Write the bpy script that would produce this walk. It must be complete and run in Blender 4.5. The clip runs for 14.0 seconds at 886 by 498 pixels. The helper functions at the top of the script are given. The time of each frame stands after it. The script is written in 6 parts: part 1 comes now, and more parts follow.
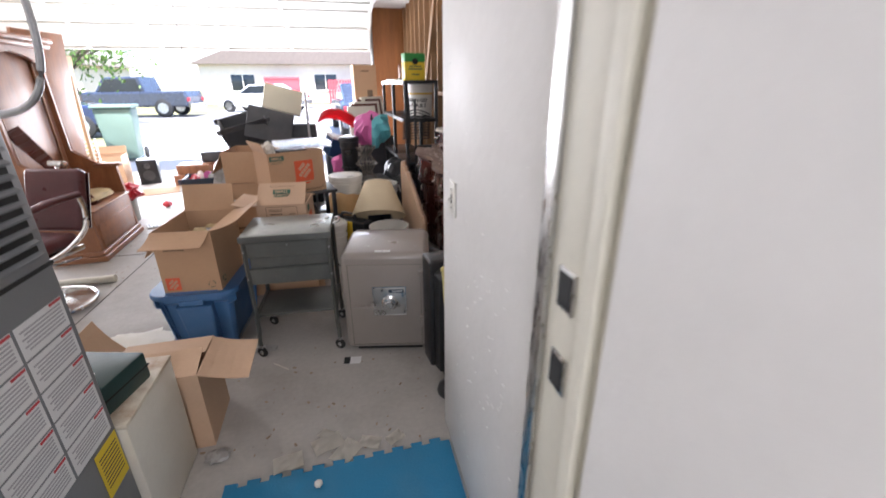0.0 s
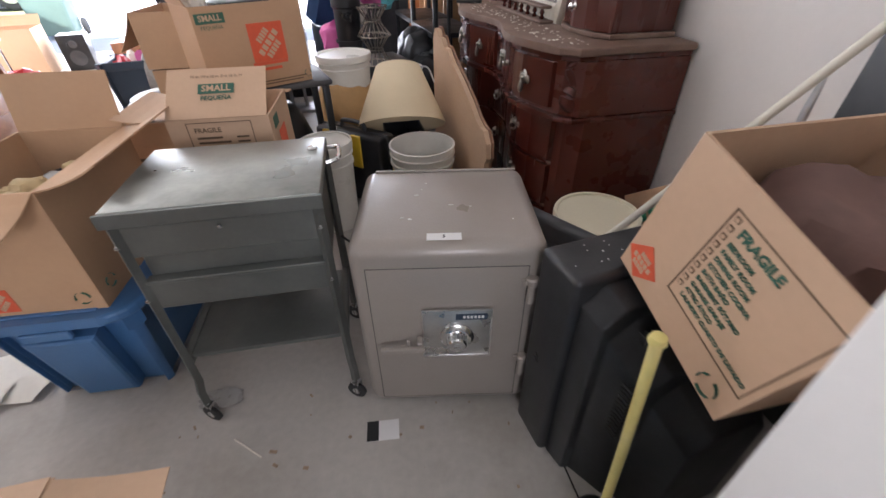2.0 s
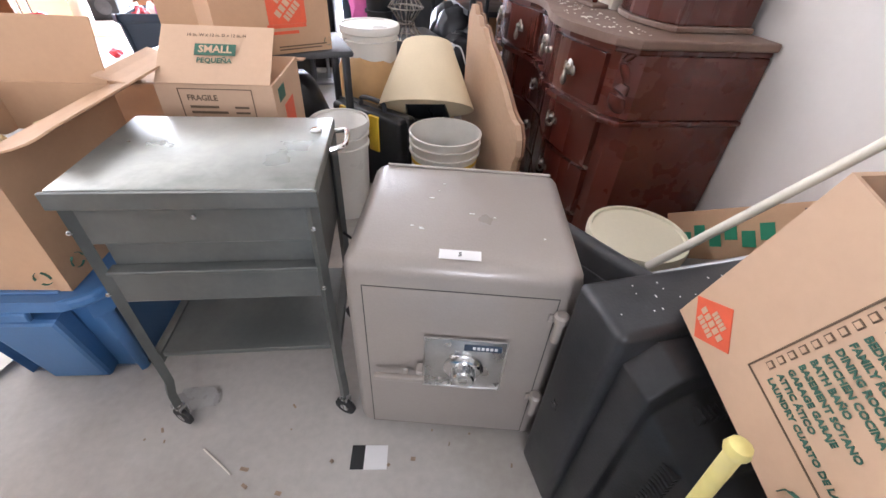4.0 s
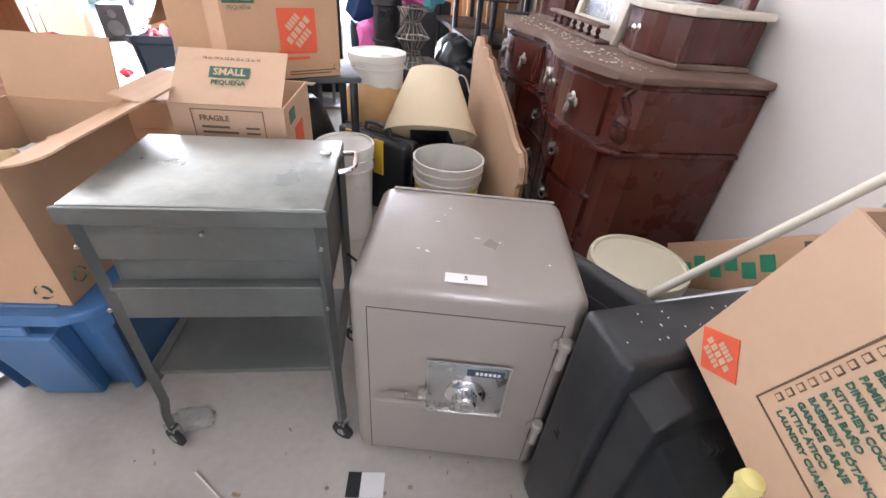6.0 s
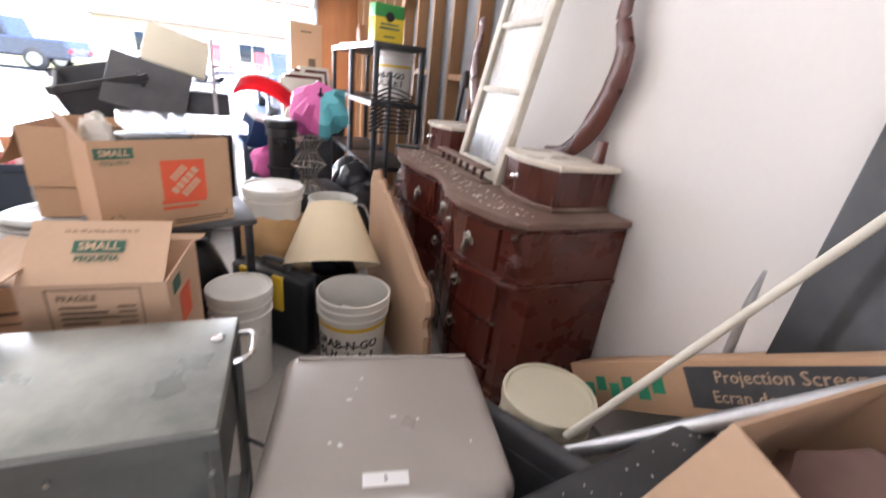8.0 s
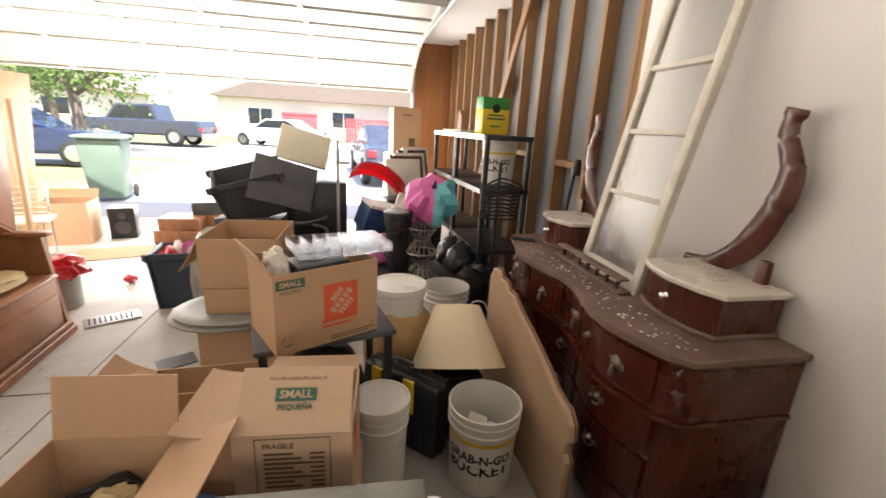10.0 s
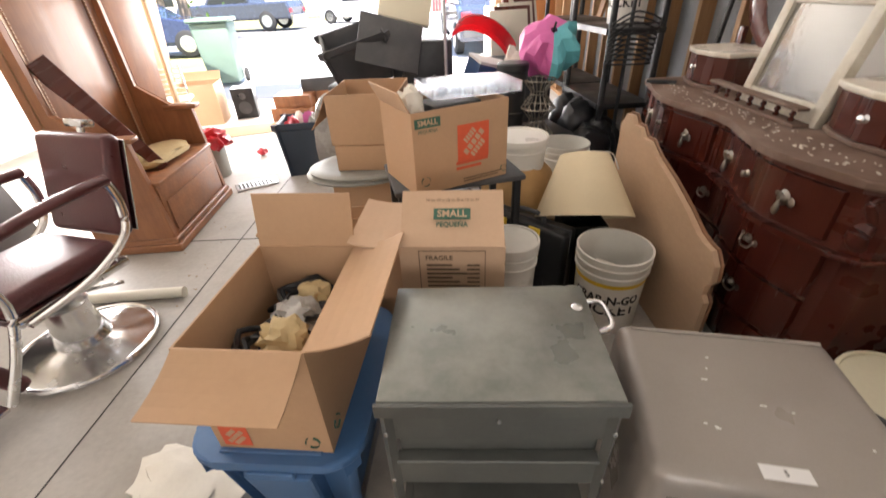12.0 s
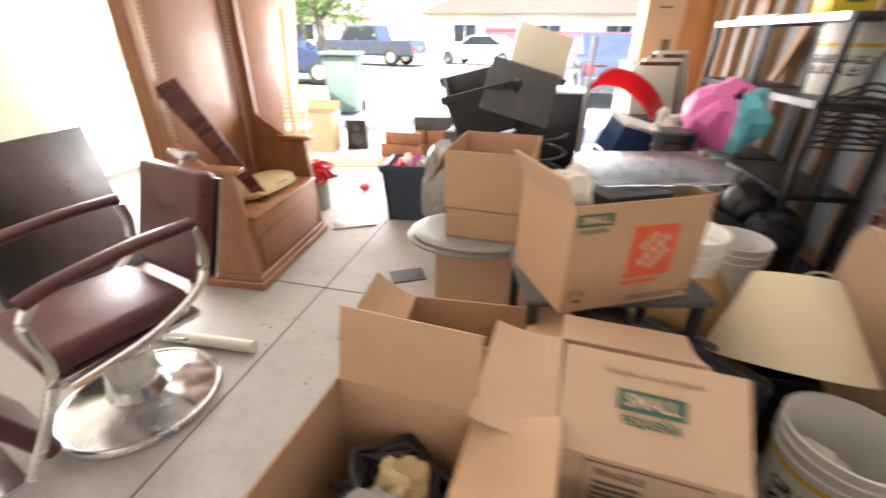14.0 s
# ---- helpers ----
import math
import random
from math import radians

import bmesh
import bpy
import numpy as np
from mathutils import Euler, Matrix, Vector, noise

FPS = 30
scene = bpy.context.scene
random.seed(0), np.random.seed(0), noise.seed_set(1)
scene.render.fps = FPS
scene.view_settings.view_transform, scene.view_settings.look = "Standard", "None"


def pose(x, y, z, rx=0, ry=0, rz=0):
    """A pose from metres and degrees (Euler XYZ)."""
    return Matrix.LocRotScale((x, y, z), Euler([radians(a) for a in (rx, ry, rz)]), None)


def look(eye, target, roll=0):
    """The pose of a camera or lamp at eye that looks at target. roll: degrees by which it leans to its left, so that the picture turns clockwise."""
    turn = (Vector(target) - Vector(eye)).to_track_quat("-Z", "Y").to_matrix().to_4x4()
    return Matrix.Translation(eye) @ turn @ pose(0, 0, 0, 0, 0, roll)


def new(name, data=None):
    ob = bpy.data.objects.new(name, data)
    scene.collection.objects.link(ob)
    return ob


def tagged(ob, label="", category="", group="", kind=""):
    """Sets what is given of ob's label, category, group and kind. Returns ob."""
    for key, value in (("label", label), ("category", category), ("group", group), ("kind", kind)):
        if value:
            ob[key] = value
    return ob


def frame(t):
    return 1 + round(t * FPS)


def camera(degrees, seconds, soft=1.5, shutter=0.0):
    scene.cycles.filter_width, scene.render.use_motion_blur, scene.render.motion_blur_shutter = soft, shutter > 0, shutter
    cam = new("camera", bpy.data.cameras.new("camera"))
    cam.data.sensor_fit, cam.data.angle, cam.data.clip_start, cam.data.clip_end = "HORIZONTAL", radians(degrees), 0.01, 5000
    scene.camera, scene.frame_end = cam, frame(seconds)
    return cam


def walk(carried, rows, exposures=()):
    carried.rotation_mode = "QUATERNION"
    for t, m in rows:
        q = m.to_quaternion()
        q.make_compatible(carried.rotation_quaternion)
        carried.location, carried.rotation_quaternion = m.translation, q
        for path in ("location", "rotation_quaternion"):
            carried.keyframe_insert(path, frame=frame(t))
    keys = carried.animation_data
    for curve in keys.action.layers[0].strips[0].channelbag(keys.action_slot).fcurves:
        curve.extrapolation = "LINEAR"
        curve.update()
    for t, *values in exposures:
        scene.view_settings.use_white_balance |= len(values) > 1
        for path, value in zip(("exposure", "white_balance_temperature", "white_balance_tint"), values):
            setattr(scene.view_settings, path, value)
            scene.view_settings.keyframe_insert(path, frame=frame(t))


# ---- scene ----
cam = camera(93.5, 14.0, 1.5, 0.4)
PATH = [
    (0, (-0.02, 0.299, 1.38), (0.385, 2.113, 0.643), -0.4),
    (0.5, (-0.04, 0.608, 1.279), (0.232, 2.359, 0.351), -0.2),
    (1, (-0.039, 0.975, 1.223), (0.149, 2.662, 0.166), -1.0),
    (1.2, (-0.061, 1.085, 1.225), (0.185, 2.757, 0.156), -1.5),
    (1.5, (-0.066, 1.279, 1.189), (0.274, 2.917, 0.093), -1.0),
    (2, (-0.053, 1.552, 1.112), (0.281, 3.13, -0.071), -0.9),
    (2.5, (-0.023, 1.704, 1.052), (0.289, 3.257, -0.169), -0.1),
    (2.7, (-0.019, 1.726, 1.05), (0.257, 3.263, -0.199), -0.1),
    (4.8, (-0.031, 1.698, 1.079), (0.253, 3.24, -0.163), 4.9),
    (5, (-0.033, 1.687, 1.063), (0.249, 3.236, -0.171), 5.0),
    (5.5, (-0.046, 1.692, 1.076), (0.213, 3.282, -0.109), 4.6),
    (6, (-0.044, 1.717, 1.071), (0.243, 3.326, -0.081), 5.2),
    (6.5, (-0.051, 1.728, 1.09), (0.256, 3.367, -0.013), 5.1),
    (7, (-0.043, 1.734, 1.103), (0.345, 3.4, 0.066), 5.3),
    (7.5, (-0.044, 1.754, 1.122), (0.465, 3.445, 0.183), 5.5),
    (8, (-0.044, 1.812, 1.216), (0.687, 3.519, 0.475), 6.5),
    (8.2, (-0.081, 1.845, 1.261), (0.737, 3.545, 0.598), 6.6),
    (10.3, (-0.313, 1.959, 1.45), (-0.038, 3.858, 0.886), 2.3),
    (10.5, (-0.344, 1.955, 1.443), (-0.159, 3.851, 0.835), 1.8),
    (11, (-0.405, 1.939, 1.42), (-0.369, 3.802, 0.692), 0.4),
    (11.5, (-0.411, 1.927, 1.399), (-0.434, 3.725, 0.523), -1.1),
    (12, (-0.438, 1.912, 1.297), (-0.474, 3.609, 0.238), -2.9),
    (12.5, (-0.44, 1.898, 1.238), (-0.371, 3.556, 0.122), -1.3),
    (13, (-0.423, 1.972, 1.265), (-0.258, 3.707, 0.284), 1.0),
    (13.5, (-0.425, 2.186, 1.322), (-0.405, 3.986, 0.451), 0.8),
    (14, (-0.645, 2.378, 1.294), (-1.053, 4.113, 0.388), 0.7),
]
EXPO = [(0.0, 2.05, 5950, 16), (1.0, 2.15, 5850, 16), (2.0, 2.3, 5850, 16), (2.7, 2.85, 5750, 16), (4.8, 3.15, 5700, 16), (7.0, 3.05, 5750, 16), (8.2, 2.75, 6000, 17), (10.3, 2.05, 7100, 14), (11.0, 2.15, 7100, 14), (12.0, 2.4, 6700, 14), (13.0, 2.7, 6500, 14), (14.0, 2.5, 6700, 14)]

walk(cam, [(t, look(eye, target, roll)) for t, eye, target, roll in PATH], exposures=EXPO)

# ---- light ----
world = bpy.data.worlds.new("sky")
world.use_nodes = True
scene.world = world
wn = world.node_tree
sky = wn.nodes.new("ShaderNodeTexSky")
sky.sky_type, sky.sun_disc = "NISHITA", False
SUN_EL, SUN_AZ = 66.0, 150.0
sky.sun_elevation, sky.sun_rotation = radians(SUN_EL), radians(SUN_AZ)
wn.links.new(sky.outputs[0], wn.nodes["Background"].inputs[0])
wn.nodes["Background"].inputs[1].default_value = 0.15
sun = new("sun", bpy.data.lights.new("sun", "SUN"))
sun.data.energy, sun.data.angle, sun.data.color = 5.0, radians(0.5), (1, 0.96, 0.9)
sd = Vector((math.sin(radians(SUN_AZ)) * math.cos(radians(SUN_EL)), math.cos(radians(SUN_AZ)) * math.cos(radians(SUN_EL)), math.sin(radians(SUN_EL))))
sun.matrix_world = look(sd * 50, (0, 0, 0))


def area(name, eye, target, w, h, power, color):
    l = new(name, bpy.data.lights.new(name, "AREA"))
    l.data.shape, l.data.size, l.data.size_y, l.data.energy, l.data.color = "RECTANGLE", w, h, power, color
    l.matrix_world = look(eye, target)
    return l


area("garage_opening_daylight", (-1.9, 8.55, 0.95), (-1.9, 2.0, 1.1), 4.6, 1.5, 84, (1.0, 0.98, 0.95))
area("side_window_daylight", (-4.62, 5.7, 1.4), (1.1, 3.0, 0.9), 2.0, 1.2, 60, (1.0, 0.98, 0.96))
# added fill lamp in the windowless hall behind the camera, lights the near things
area("house_hall_fill", (-0.35, -1.35, 1.75), (-0.1, 3.2, 0.4), 0.9, 1.0, 7.5, (1.0, 0.98, 0.96))


# ---- materials ----
def mat(name, c, rough=0.6, metal=0.0, var=0.15, scale=6.0, bump=0.1, fine=60.0, dirt=None, damount=0.0, dscale=3.0, stretch=(1, 1, 1), coat=0.0, trans=0.0):
    m = bpy.data.materials.new(name)
    m.use_nodes = True
    nt = m.node_tree
    N, L = nt.nodes, nt.links
    b = N["Principled BSDF"]
    tc = N.new("ShaderNodeTexCoord")
    mp = N.new("ShaderNodeMapping")
    mp.inputs["Scale"].default_value = stretch
    L.new(tc.outputs["Object"], mp.inputs["Vector"])
    n1 = N.new("ShaderNodeTexNoise")
    n1.inputs["Scale"].default_value, n1.inputs["Detail"].default_value = scale, 6
    n2 = N.new("ShaderNodeTexNoise")
    n2.inputs["Scale"].default_value, n2.inputs["Detail"].default_value = fine, 4
    for n in (n1, n2):
        L.new(mp.outputs[0], n.inputs["Vector"])
    oi = N.new("ShaderNodeObjectInfo")
    add = N.new("ShaderNodeMath")
    add.operation = "ADD"
    L.new(n1.outputs["Fac"], add.inputs[0])
    k = N.new("ShaderNodeMath")
    k.operation = "MULTIPLY"
    k.inputs[1].default_value = 0.5
    L.new(n2.outputs["Fac"], k.inputs[0])
    L.new(k.outputs[0], add.inputs[1])
    ramp = N.new("ShaderNodeMapRange")
    ramp.inputs[1].default_value, ramp.inputs[2].default_value = 0.45, 1.05
    ramp.inputs[3].default_value, ramp.inputs[4].default_value = 1 - var, 1 + var
    L.new(add.outputs[0], ramp.inputs[0])
    hs = N.new("ShaderNodeHueSaturation")
    hs.inputs["Color"].default_value = (*c, 1)
    L.new(ramp.outputs[0], hs.inputs["Value"])
    col = hs.outputs[0]
    if dirt:
        n3 = N.new("ShaderNodeTexNoise")
        n3.inputs["Scale"].default_value, n3.inputs["Detail"].default_value, n3.inputs["Roughness"].default_value = dscale, 8, 0.65
        L.new(tc.outputs["Object"], n3.inputs["Vector"])
        dr = N.new("ShaderNodeMapRange")
        dr.inputs[1].default_value, dr.inputs[2].default_value, dr.inputs[4].default_value = 0.47, 0.7, damount
        L.new(n3.outputs["Fac"], dr.inputs[0])
        mx = N.new("ShaderNodeMix")
        mx.data_type = "RGBA"
        L.new(dr.outputs[0], mx.inputs["Factor"])
        L.new(col, mx.inputs["A"])
        mx.inputs["B"].default_value = (*dirt, 1)
        col = mx.outputs["Result"]
    L.new(col, b.inputs["Base Color"])
    rr = N.new("ShaderNodeMapRange")
    rr.inputs[1].default_value, rr.inputs[2].default_value = 0.3, 0.7
    rr.inputs[3].default_value, rr.inputs[4].default_value = max(0.03, rough - 0.12), min(1, rough + 0.12)
    L.new(n1.outputs["Fac"], rr.inputs[0])
    L.new(rr.outputs[0], b.inputs["Roughness"])
    b.inputs["Metallic"].default_value = metal
    b.inputs["Coat Weight"].default_value = coat
    b.inputs["Transmission Weight"].default_value = trans
    if bump:
        bp = N.new("ShaderNodeBump")
        bp.inputs["Strength"].default_value, bp.inputs["Distance"].default_value = bump, 0.004
        L.new(n2.outputs["Fac"], bp.inputs["Height"])
        L.new(bp.outputs[0], b.inputs["Normal"])
    return m


def wood(name, c, rough=0.4, axis=1, coat=0.2, var=0.35, dirt=None, damount=0.0):
    st = [9.0, 9.0, 9.0]
    st[axis] = 0.9
    return mat(name, c, rough, 0, var, 1.2, 0.06, 6, dirt, damount, 4, tuple(st), coat)


M = {}
M["drywall"] = mat("painted drywall", (0.74, 0.72, 0.69), 0.7, 0, 0.04, 2.5, 0.4, 26, (0.5, 0.46, 0.4), 0.12, 1.6)
M["drywall_smooth"] = mat("smooth painted drywall", (0.78, 0.75, 0.72), 0.75, 0, 0.03, 1.5, 0.08, 50, (0.62, 0.57, 0.52), 0.15, 1.2)
M["concrete"] = mat("garage concrete", (0.42, 0.395, 0.36), 0.62, 0, 0.16, 1.6, 0.12, 45, (0.2, 0.17, 0.13), 0.5, 1.3)
M["driveway"] = mat("driveway concrete", (0.55, 0.53, 0.5), 0.9, 0, 0.1, 0.8, 0.2, 40)
M["asphalt"] = mat("asphalt", (0.16, 0.155, 0.15), 0.9, 0, 0.2, 0.8, 0.4, 50)
M["grass"] = mat("dry grass", (0.2, 0.19, 0.08), 0.95, 0, 0.4, 0.9, 0.9, 30)
M["card"] = mat("corrugated cardboard", (0.50, 0.315, 0.185), 0.8, 0, 0.06, 3, 0.05, 70, (0.36, 0.22, 0.12), 0.25, 2.4)
M["card_light"] = mat("pale cardboard", (0.56, 0.38, 0.25), 0.75, 0, 0.06, 3, 0.05, 70, (0.4, 0.26, 0.15), 0.2, 2.4)
M["print_green"] = mat("green print", (0.045, 0.125, 0.085), 0.7, 0, 0.12, 20, 0, 60)
M["print_brown"] = mat("brown print", (0.13, 0.085, 0.05), 0.7, 0, 0.15, 20, 0, 60)
M["print_orange"] = mat("orange print", (0.68, 0.11, 0.045), 0.7, 0, 0.1, 15, 0, 60)
M["safe"] = mat("taupe enamel", (0.30, 0.265, 0.235), 0.38, 0.1, 0.07, 3, 0.1, 220, (0.2, 0.17, 0.15), 0.3, 3, coat=0.2)
M["dark"] = mat("dark gap", (0.02, 0.02, 0.02), 0.8, 0, 0.2, 5, 0, 50)
M["steel"] = mat("brushed steel", (0.55, 0.55, 0.54), 0.3, 1.0, 0.12, 20, 0.05, 200, stretch=(1, 8, 1))
M["chrome"] = mat("chrome", (0.7, 0.7, 0.7), 0.18, 1.0, 0.1, 12, 0.02, 80, (0.35, 0.3, 0.25), 0.25, 9)
M["cart"] = mat("grey green metal", (0.108, 0.113, 0.104), 0.42, 0.3, 0.12, 4, 0.06, 90, (0.2, 0.2, 0.18), 0.4, 4)
# lid: base lighter than the cart body, with paler blotches mixed in
M["cart_top"] = mat("pale blotched cart lid", (0.21, 0.22, 0.2), 0.3, 0.55, 0.2, 5, 0.06, 60, (0.4, 0.39, 0.35), 0.55, 5)
M["blue"] = mat("blue tub plastic", (0.055, 0.15, 0.33), 0.42, 0, 0.08, 4, 0.05, 120, (0.14, 0.22, 0.36), 0.25, 4)
M["navy"] = mat("navy tub plastic", (0.035, 0.055, 0.085), 0.45, 0, 0.1, 4, 0.05, 120, (0.1, 0.11, 0.13), 0.25, 4)
M["black"] = mat("black plastic", (0.013, 0.014, 0.016), 0.38, 0, 0.2, 5, 0.1, 180, (0.07, 0.07, 0.07), 0.3, 6)
M["charcoal"] = mat("charcoal plastic", (0.055, 0.056, 0.06), 0.5, 0, 0.12, 5, 0.1, 150, (0.13, 0.125, 0.12), 0.35, 5)
M["white_pl"] = mat("white plastic", (0.74, 0.72, 0.66), 0.38, 0, 0.04, 5, 0.02, 80, (0.5, 0.46, 0.38), 0.2, 6)
M["cream_pl"] = mat("cream plastic", (0.66, 0.61, 0.46), 0.45, 0, 0.05, 5, 0.02, 80)
M["yellow"] = mat("yellow plastic", (0.72, 0.47, 0.03), 0.45, 0, 0.08, 8, 0.05, 90)
M["mahog"] = wood("mahogany veneer", (0.074, 0.015, 0.009), 0.27, 1, 0.15, 0.16)
M["mahog_v"] = wood("mahogany upright", (0.092, 0.021, 0.013), 0.3, 2, 0.1, 0.16)
M["mahog_top"] = mat("dusty mahogany top", (0.165, 0.10, 0.072), 0.6, 0, 0.2, 4, 0.2, 50, (0.3, 0.24, 0.2), 0.6, 4)
M["bench"] = wood("worn oak", (0.30, 0.125, 0.055), 0.45, 2, 0.1, 0.3, (0.1, 0.04, 0.025), 0.35)
M["bench_h"] = wood("worn oak rails", (0.33, 0.145, 0.068), 0.45, 1, 0.1, 0.3, (0.12, 0.05, 0.03), 0.35)
M["ply"] = wood("plywood sheathing", (0.36, 0.155, 0.055), 0.6, 2, 0, 0.25)
M["pine"] = wood("pine stud", (0.30, 0.165, 0.075), 0.65, 2, 0, 0.35)
M["tanwood"] = wood("tan veneer", (0.42, 0.27, 0.13), 0.5, 2, 0.1, 0.25)
M["board"] = mat("board back", (0.50, 0.34, 0.22), 0.6, 0, 0.1, 3, 0.05, 40, (0.4, 0.25, 0.15), 0.3, 2, stretch=(1, 0.4, 2))
M["board_edge"] = wood("board edge", (0.22, 0.11, 0.06), 0.4, 1)
M["block"] = mat("grey block", (0.23, 0.24, 0.25), 0.9, 0, 0.15, 3, 0.4, 35)
M["leather"] = mat("burgundy leather", (0.085, 0.021, 0.024), 0.36, 0, 0.2, 5, 0.3, 120, (0.15, 0.06, 0.055), 0.3, 5)
M["cream_paint"] = mat("cream painted panel", (0.62, 0.58, 0.46), 0.55, 0, 0.08, 3, 0.1, 40, (0.45, 0.38, 0.26), 0.4, 3)
M["window_paint"] = mat("weathered white paint", (0.66, 0.62, 0.53), 0.6, 0, 0.1, 8, 0.3, 60, (0.4, 0.32, 0.22), 0.5, 9)
M["marble"] = mat("cream marble", (0.68, 0.62, 0.52), 0.3, 0, 0.08, 7, 0, 40, (0.5, 0.44, 0.36), 0.4, 5)
M["shade"] = mat("cream lampshade", (0.72, 0.60, 0.40), 0.8, 0, 0.05, 4, 0.12, 160, (0.55, 0.42, 0.24), 0.2, 3)
M["foam"] = mat("blue foam mat", (0.02, 0.19, 0.36), 0.65, 0, 0.08, 6, 0.3, 140, (0.1, 0.22, 0.3), 0.2, 5)
M["paper"] = mat("paper", (0.72, 0.68, 0.6), 0.8, 0, 0.06, 9, 0.1, 60)
M["pink"] = mat("pink nylon", (0.62, 0.13, 0.36), 0.5, 0, 0.1, 5, 0.2, 40)
M["cyan"] = mat("aqua nylon", (0.14, 0.5, 0.56), 0.5, 0, 0.1, 5, 0.2, 40)
M["red"] = mat("red plastic", (0.55, 0.025, 0.04), 0.4, 0, 0.12, 6, 0.1, 60)
M["green_card"] = mat("green carton", (0.03, 0.27, 0.05), 0.5, 0, 0.06, 6, 0, 60)
M["yellow_card"] = mat("yellow carton", (0.75, 0.55, 0.03), 0.5, 0, 0.06, 6, 0, 60)
M["bag"] = mat("black bag film", (0.010, 0.010, 0.012), 0.4, 0, 0.3, 8, 0.5, 30)
M["clearbag"] = mat("grey plastic film", (0.35, 0.34, 0.32), 0.25, 0, 0.2, 12, 0.5, 40)
M["tan_cloth"] = mat("tan cloth", (0.5, 0.38, 0.2), 0.85, 0, 0.15, 8, 0.4, 60)
M["sack"] = mat("brown sack", (0.42, 0.25, 0.10), 0.7, 0, 0.15, 5, 0.4, 30)
M["grey_pl"] = mat("grey plastic", (0.3, 0.3, 0.27), 0.5, 0, 0.1, 5, 0.1, 80, (0.2, 0.2, 0.18), 0.4, 5)
M["hvac"] = mat("grey cabinet paint", (0.23, 0.235, 0.24), 0.45, 0.1, 0.05, 4, 0.05, 120)
M["label_white"] = mat("white label", (0.74, 0.73, 0.72), 0.5, 0, 0.03, 9, 0, 60)
M["label_red"] = mat("red label print", (0.55, 0.06, 0.07), 0.5, 0, 0.05, 9, 0, 60)
M["label_grey"] = mat("grey text print", (0.4, 0.39, 0.4), 0.6, 0, 0.1, 30, 0, 60)
M["rust_cream"] = mat("cream enamel with rust", (0.66, 0.62, 0.53), 0.45, 0, 0.05, 4, 0.1, 60, (0.3, 0.15, 0.06), 0.12, 3)
M["rust_top"] = mat("rusted enamel top", (0.66, 0.60, 0.48), 0.6, 0, 0.1, 6, 0.4, 50, (0.3, 0.14, 0.05), 0.95, 5)
M["darkgreen"] = mat("dark green case", (0.02, 0.05, 0.045), 0.4, 0, 0.1, 6, 0.1, 80)
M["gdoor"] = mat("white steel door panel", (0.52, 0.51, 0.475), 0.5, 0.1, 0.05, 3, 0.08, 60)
M["galv"] = mat("galvanised steel", (0.5, 0.51, 0.52), 0.42, 0.8, 0.15, 20, 0.05, 90)
M["stucco"] = mat("stucco", (0.62, 0.56, 0.48), 0.9, 0, 0.06, 3, 0.5, 30)
M["roof"] = mat("roof shingle", (0.16, 0.13, 0.11), 0.9, 0, 0.2, 5, 0.5, 30)
M["bark"] = mat("bark", (0.14, 0.11, 0.085), 0.9, 0, 0.3, 9, 0.8, 30, stretch=(3, 3, 0.6))
M["leaf"] = mat("leaves", (0.09, 0.16, 0.03), 0.6, 0, 0.4, 3, 0.1, 30)
M["navy_paint"] = mat("dark blue car paint", (0.02, 0.035, 0.1), 0.25, 0.3, 0.05, 3, 0, 60, coat=0.8)
M["grey_paint"] = mat("slate truck paint", (0.05, 0.06, 0.09), 0.25, 0.3, 0.05, 3, 0, 60, coat=0.8)
M["white_paint"] = mat("white car paint", (0.75, 0.75, 0.75), 0.25, 0.0, 0.03, 3, 0, 60, coat=0.8)
M["tyre"] = mat("tyre rubber", (0.02, 0.02, 0.02), 0.8, 0, 0.2, 9, 0.2, 60)
M["redfence"] = mat("red painted boards", (0.5, 0.06, 0.07), 0.8, 0, 0.15, 3, 0.2, 30)
M["ivory"] = mat("ivory paint", (0.68, 0.65, 0.55), 0.6, 0, 0.06, 4, 0.1, 50)
M["brown_paper"] = mat("brown kraft paper", (0.17, 0.10, 0.085), 0.8, 0, 0.25, 9, 0.6, 25)
M["yellow_wood"] = mat("yellow painted stick", (0.72, 0.62, 0.22), 0.5, 0, 0.12, 9, 0.1, 60, (0.6, 0.5, 0.3), 0.5, 9)
M["greenp"] = mat("bright green print", (0.03, 0.24, 0.13), 0.6, 0, 0.1, 9, 0, 60)
M["navyblue"] = mat("dark blue carton", (0.015, 0.05, 0.14), 0.5, 0, 0.1, 6, 0.05, 60)
M["soil"] = mat("debris", (0.3, 0.22, 0.15), 0.9, 0, 0.4, 40, 0.2, 60)


def glass_mat(name, tint, rough):
    m = bpy.data.materials.new(name)
    m.use_nodes = True
    b = m.node_tree.nodes["Principled BSDF"]
    b.inputs["Base Color"].default_value = (*tint, 1)
    b.inputs["Roughness"].default_value = rough
    b.inputs["Transmission Weight"].default_value = 1.0
    b.inputs["IOR"].default_value = 1.35
    n = m.node_tree.nodes.new("ShaderNodeTexNoise")
    n.inputs["Scale"].default_value = 9
    bp = m.node_tree.nodes.new("ShaderNodeBump")
    bp.inputs["Strength"].default_value, bp.inputs["Distance"].default_value = 0.25, 0.01
    m.node_tree.links.new(n.outputs["Fac"], bp.inputs["Height"])
    m.node_tree.links.new(bp.outputs[0], b.inputs["Normal"])
    return m


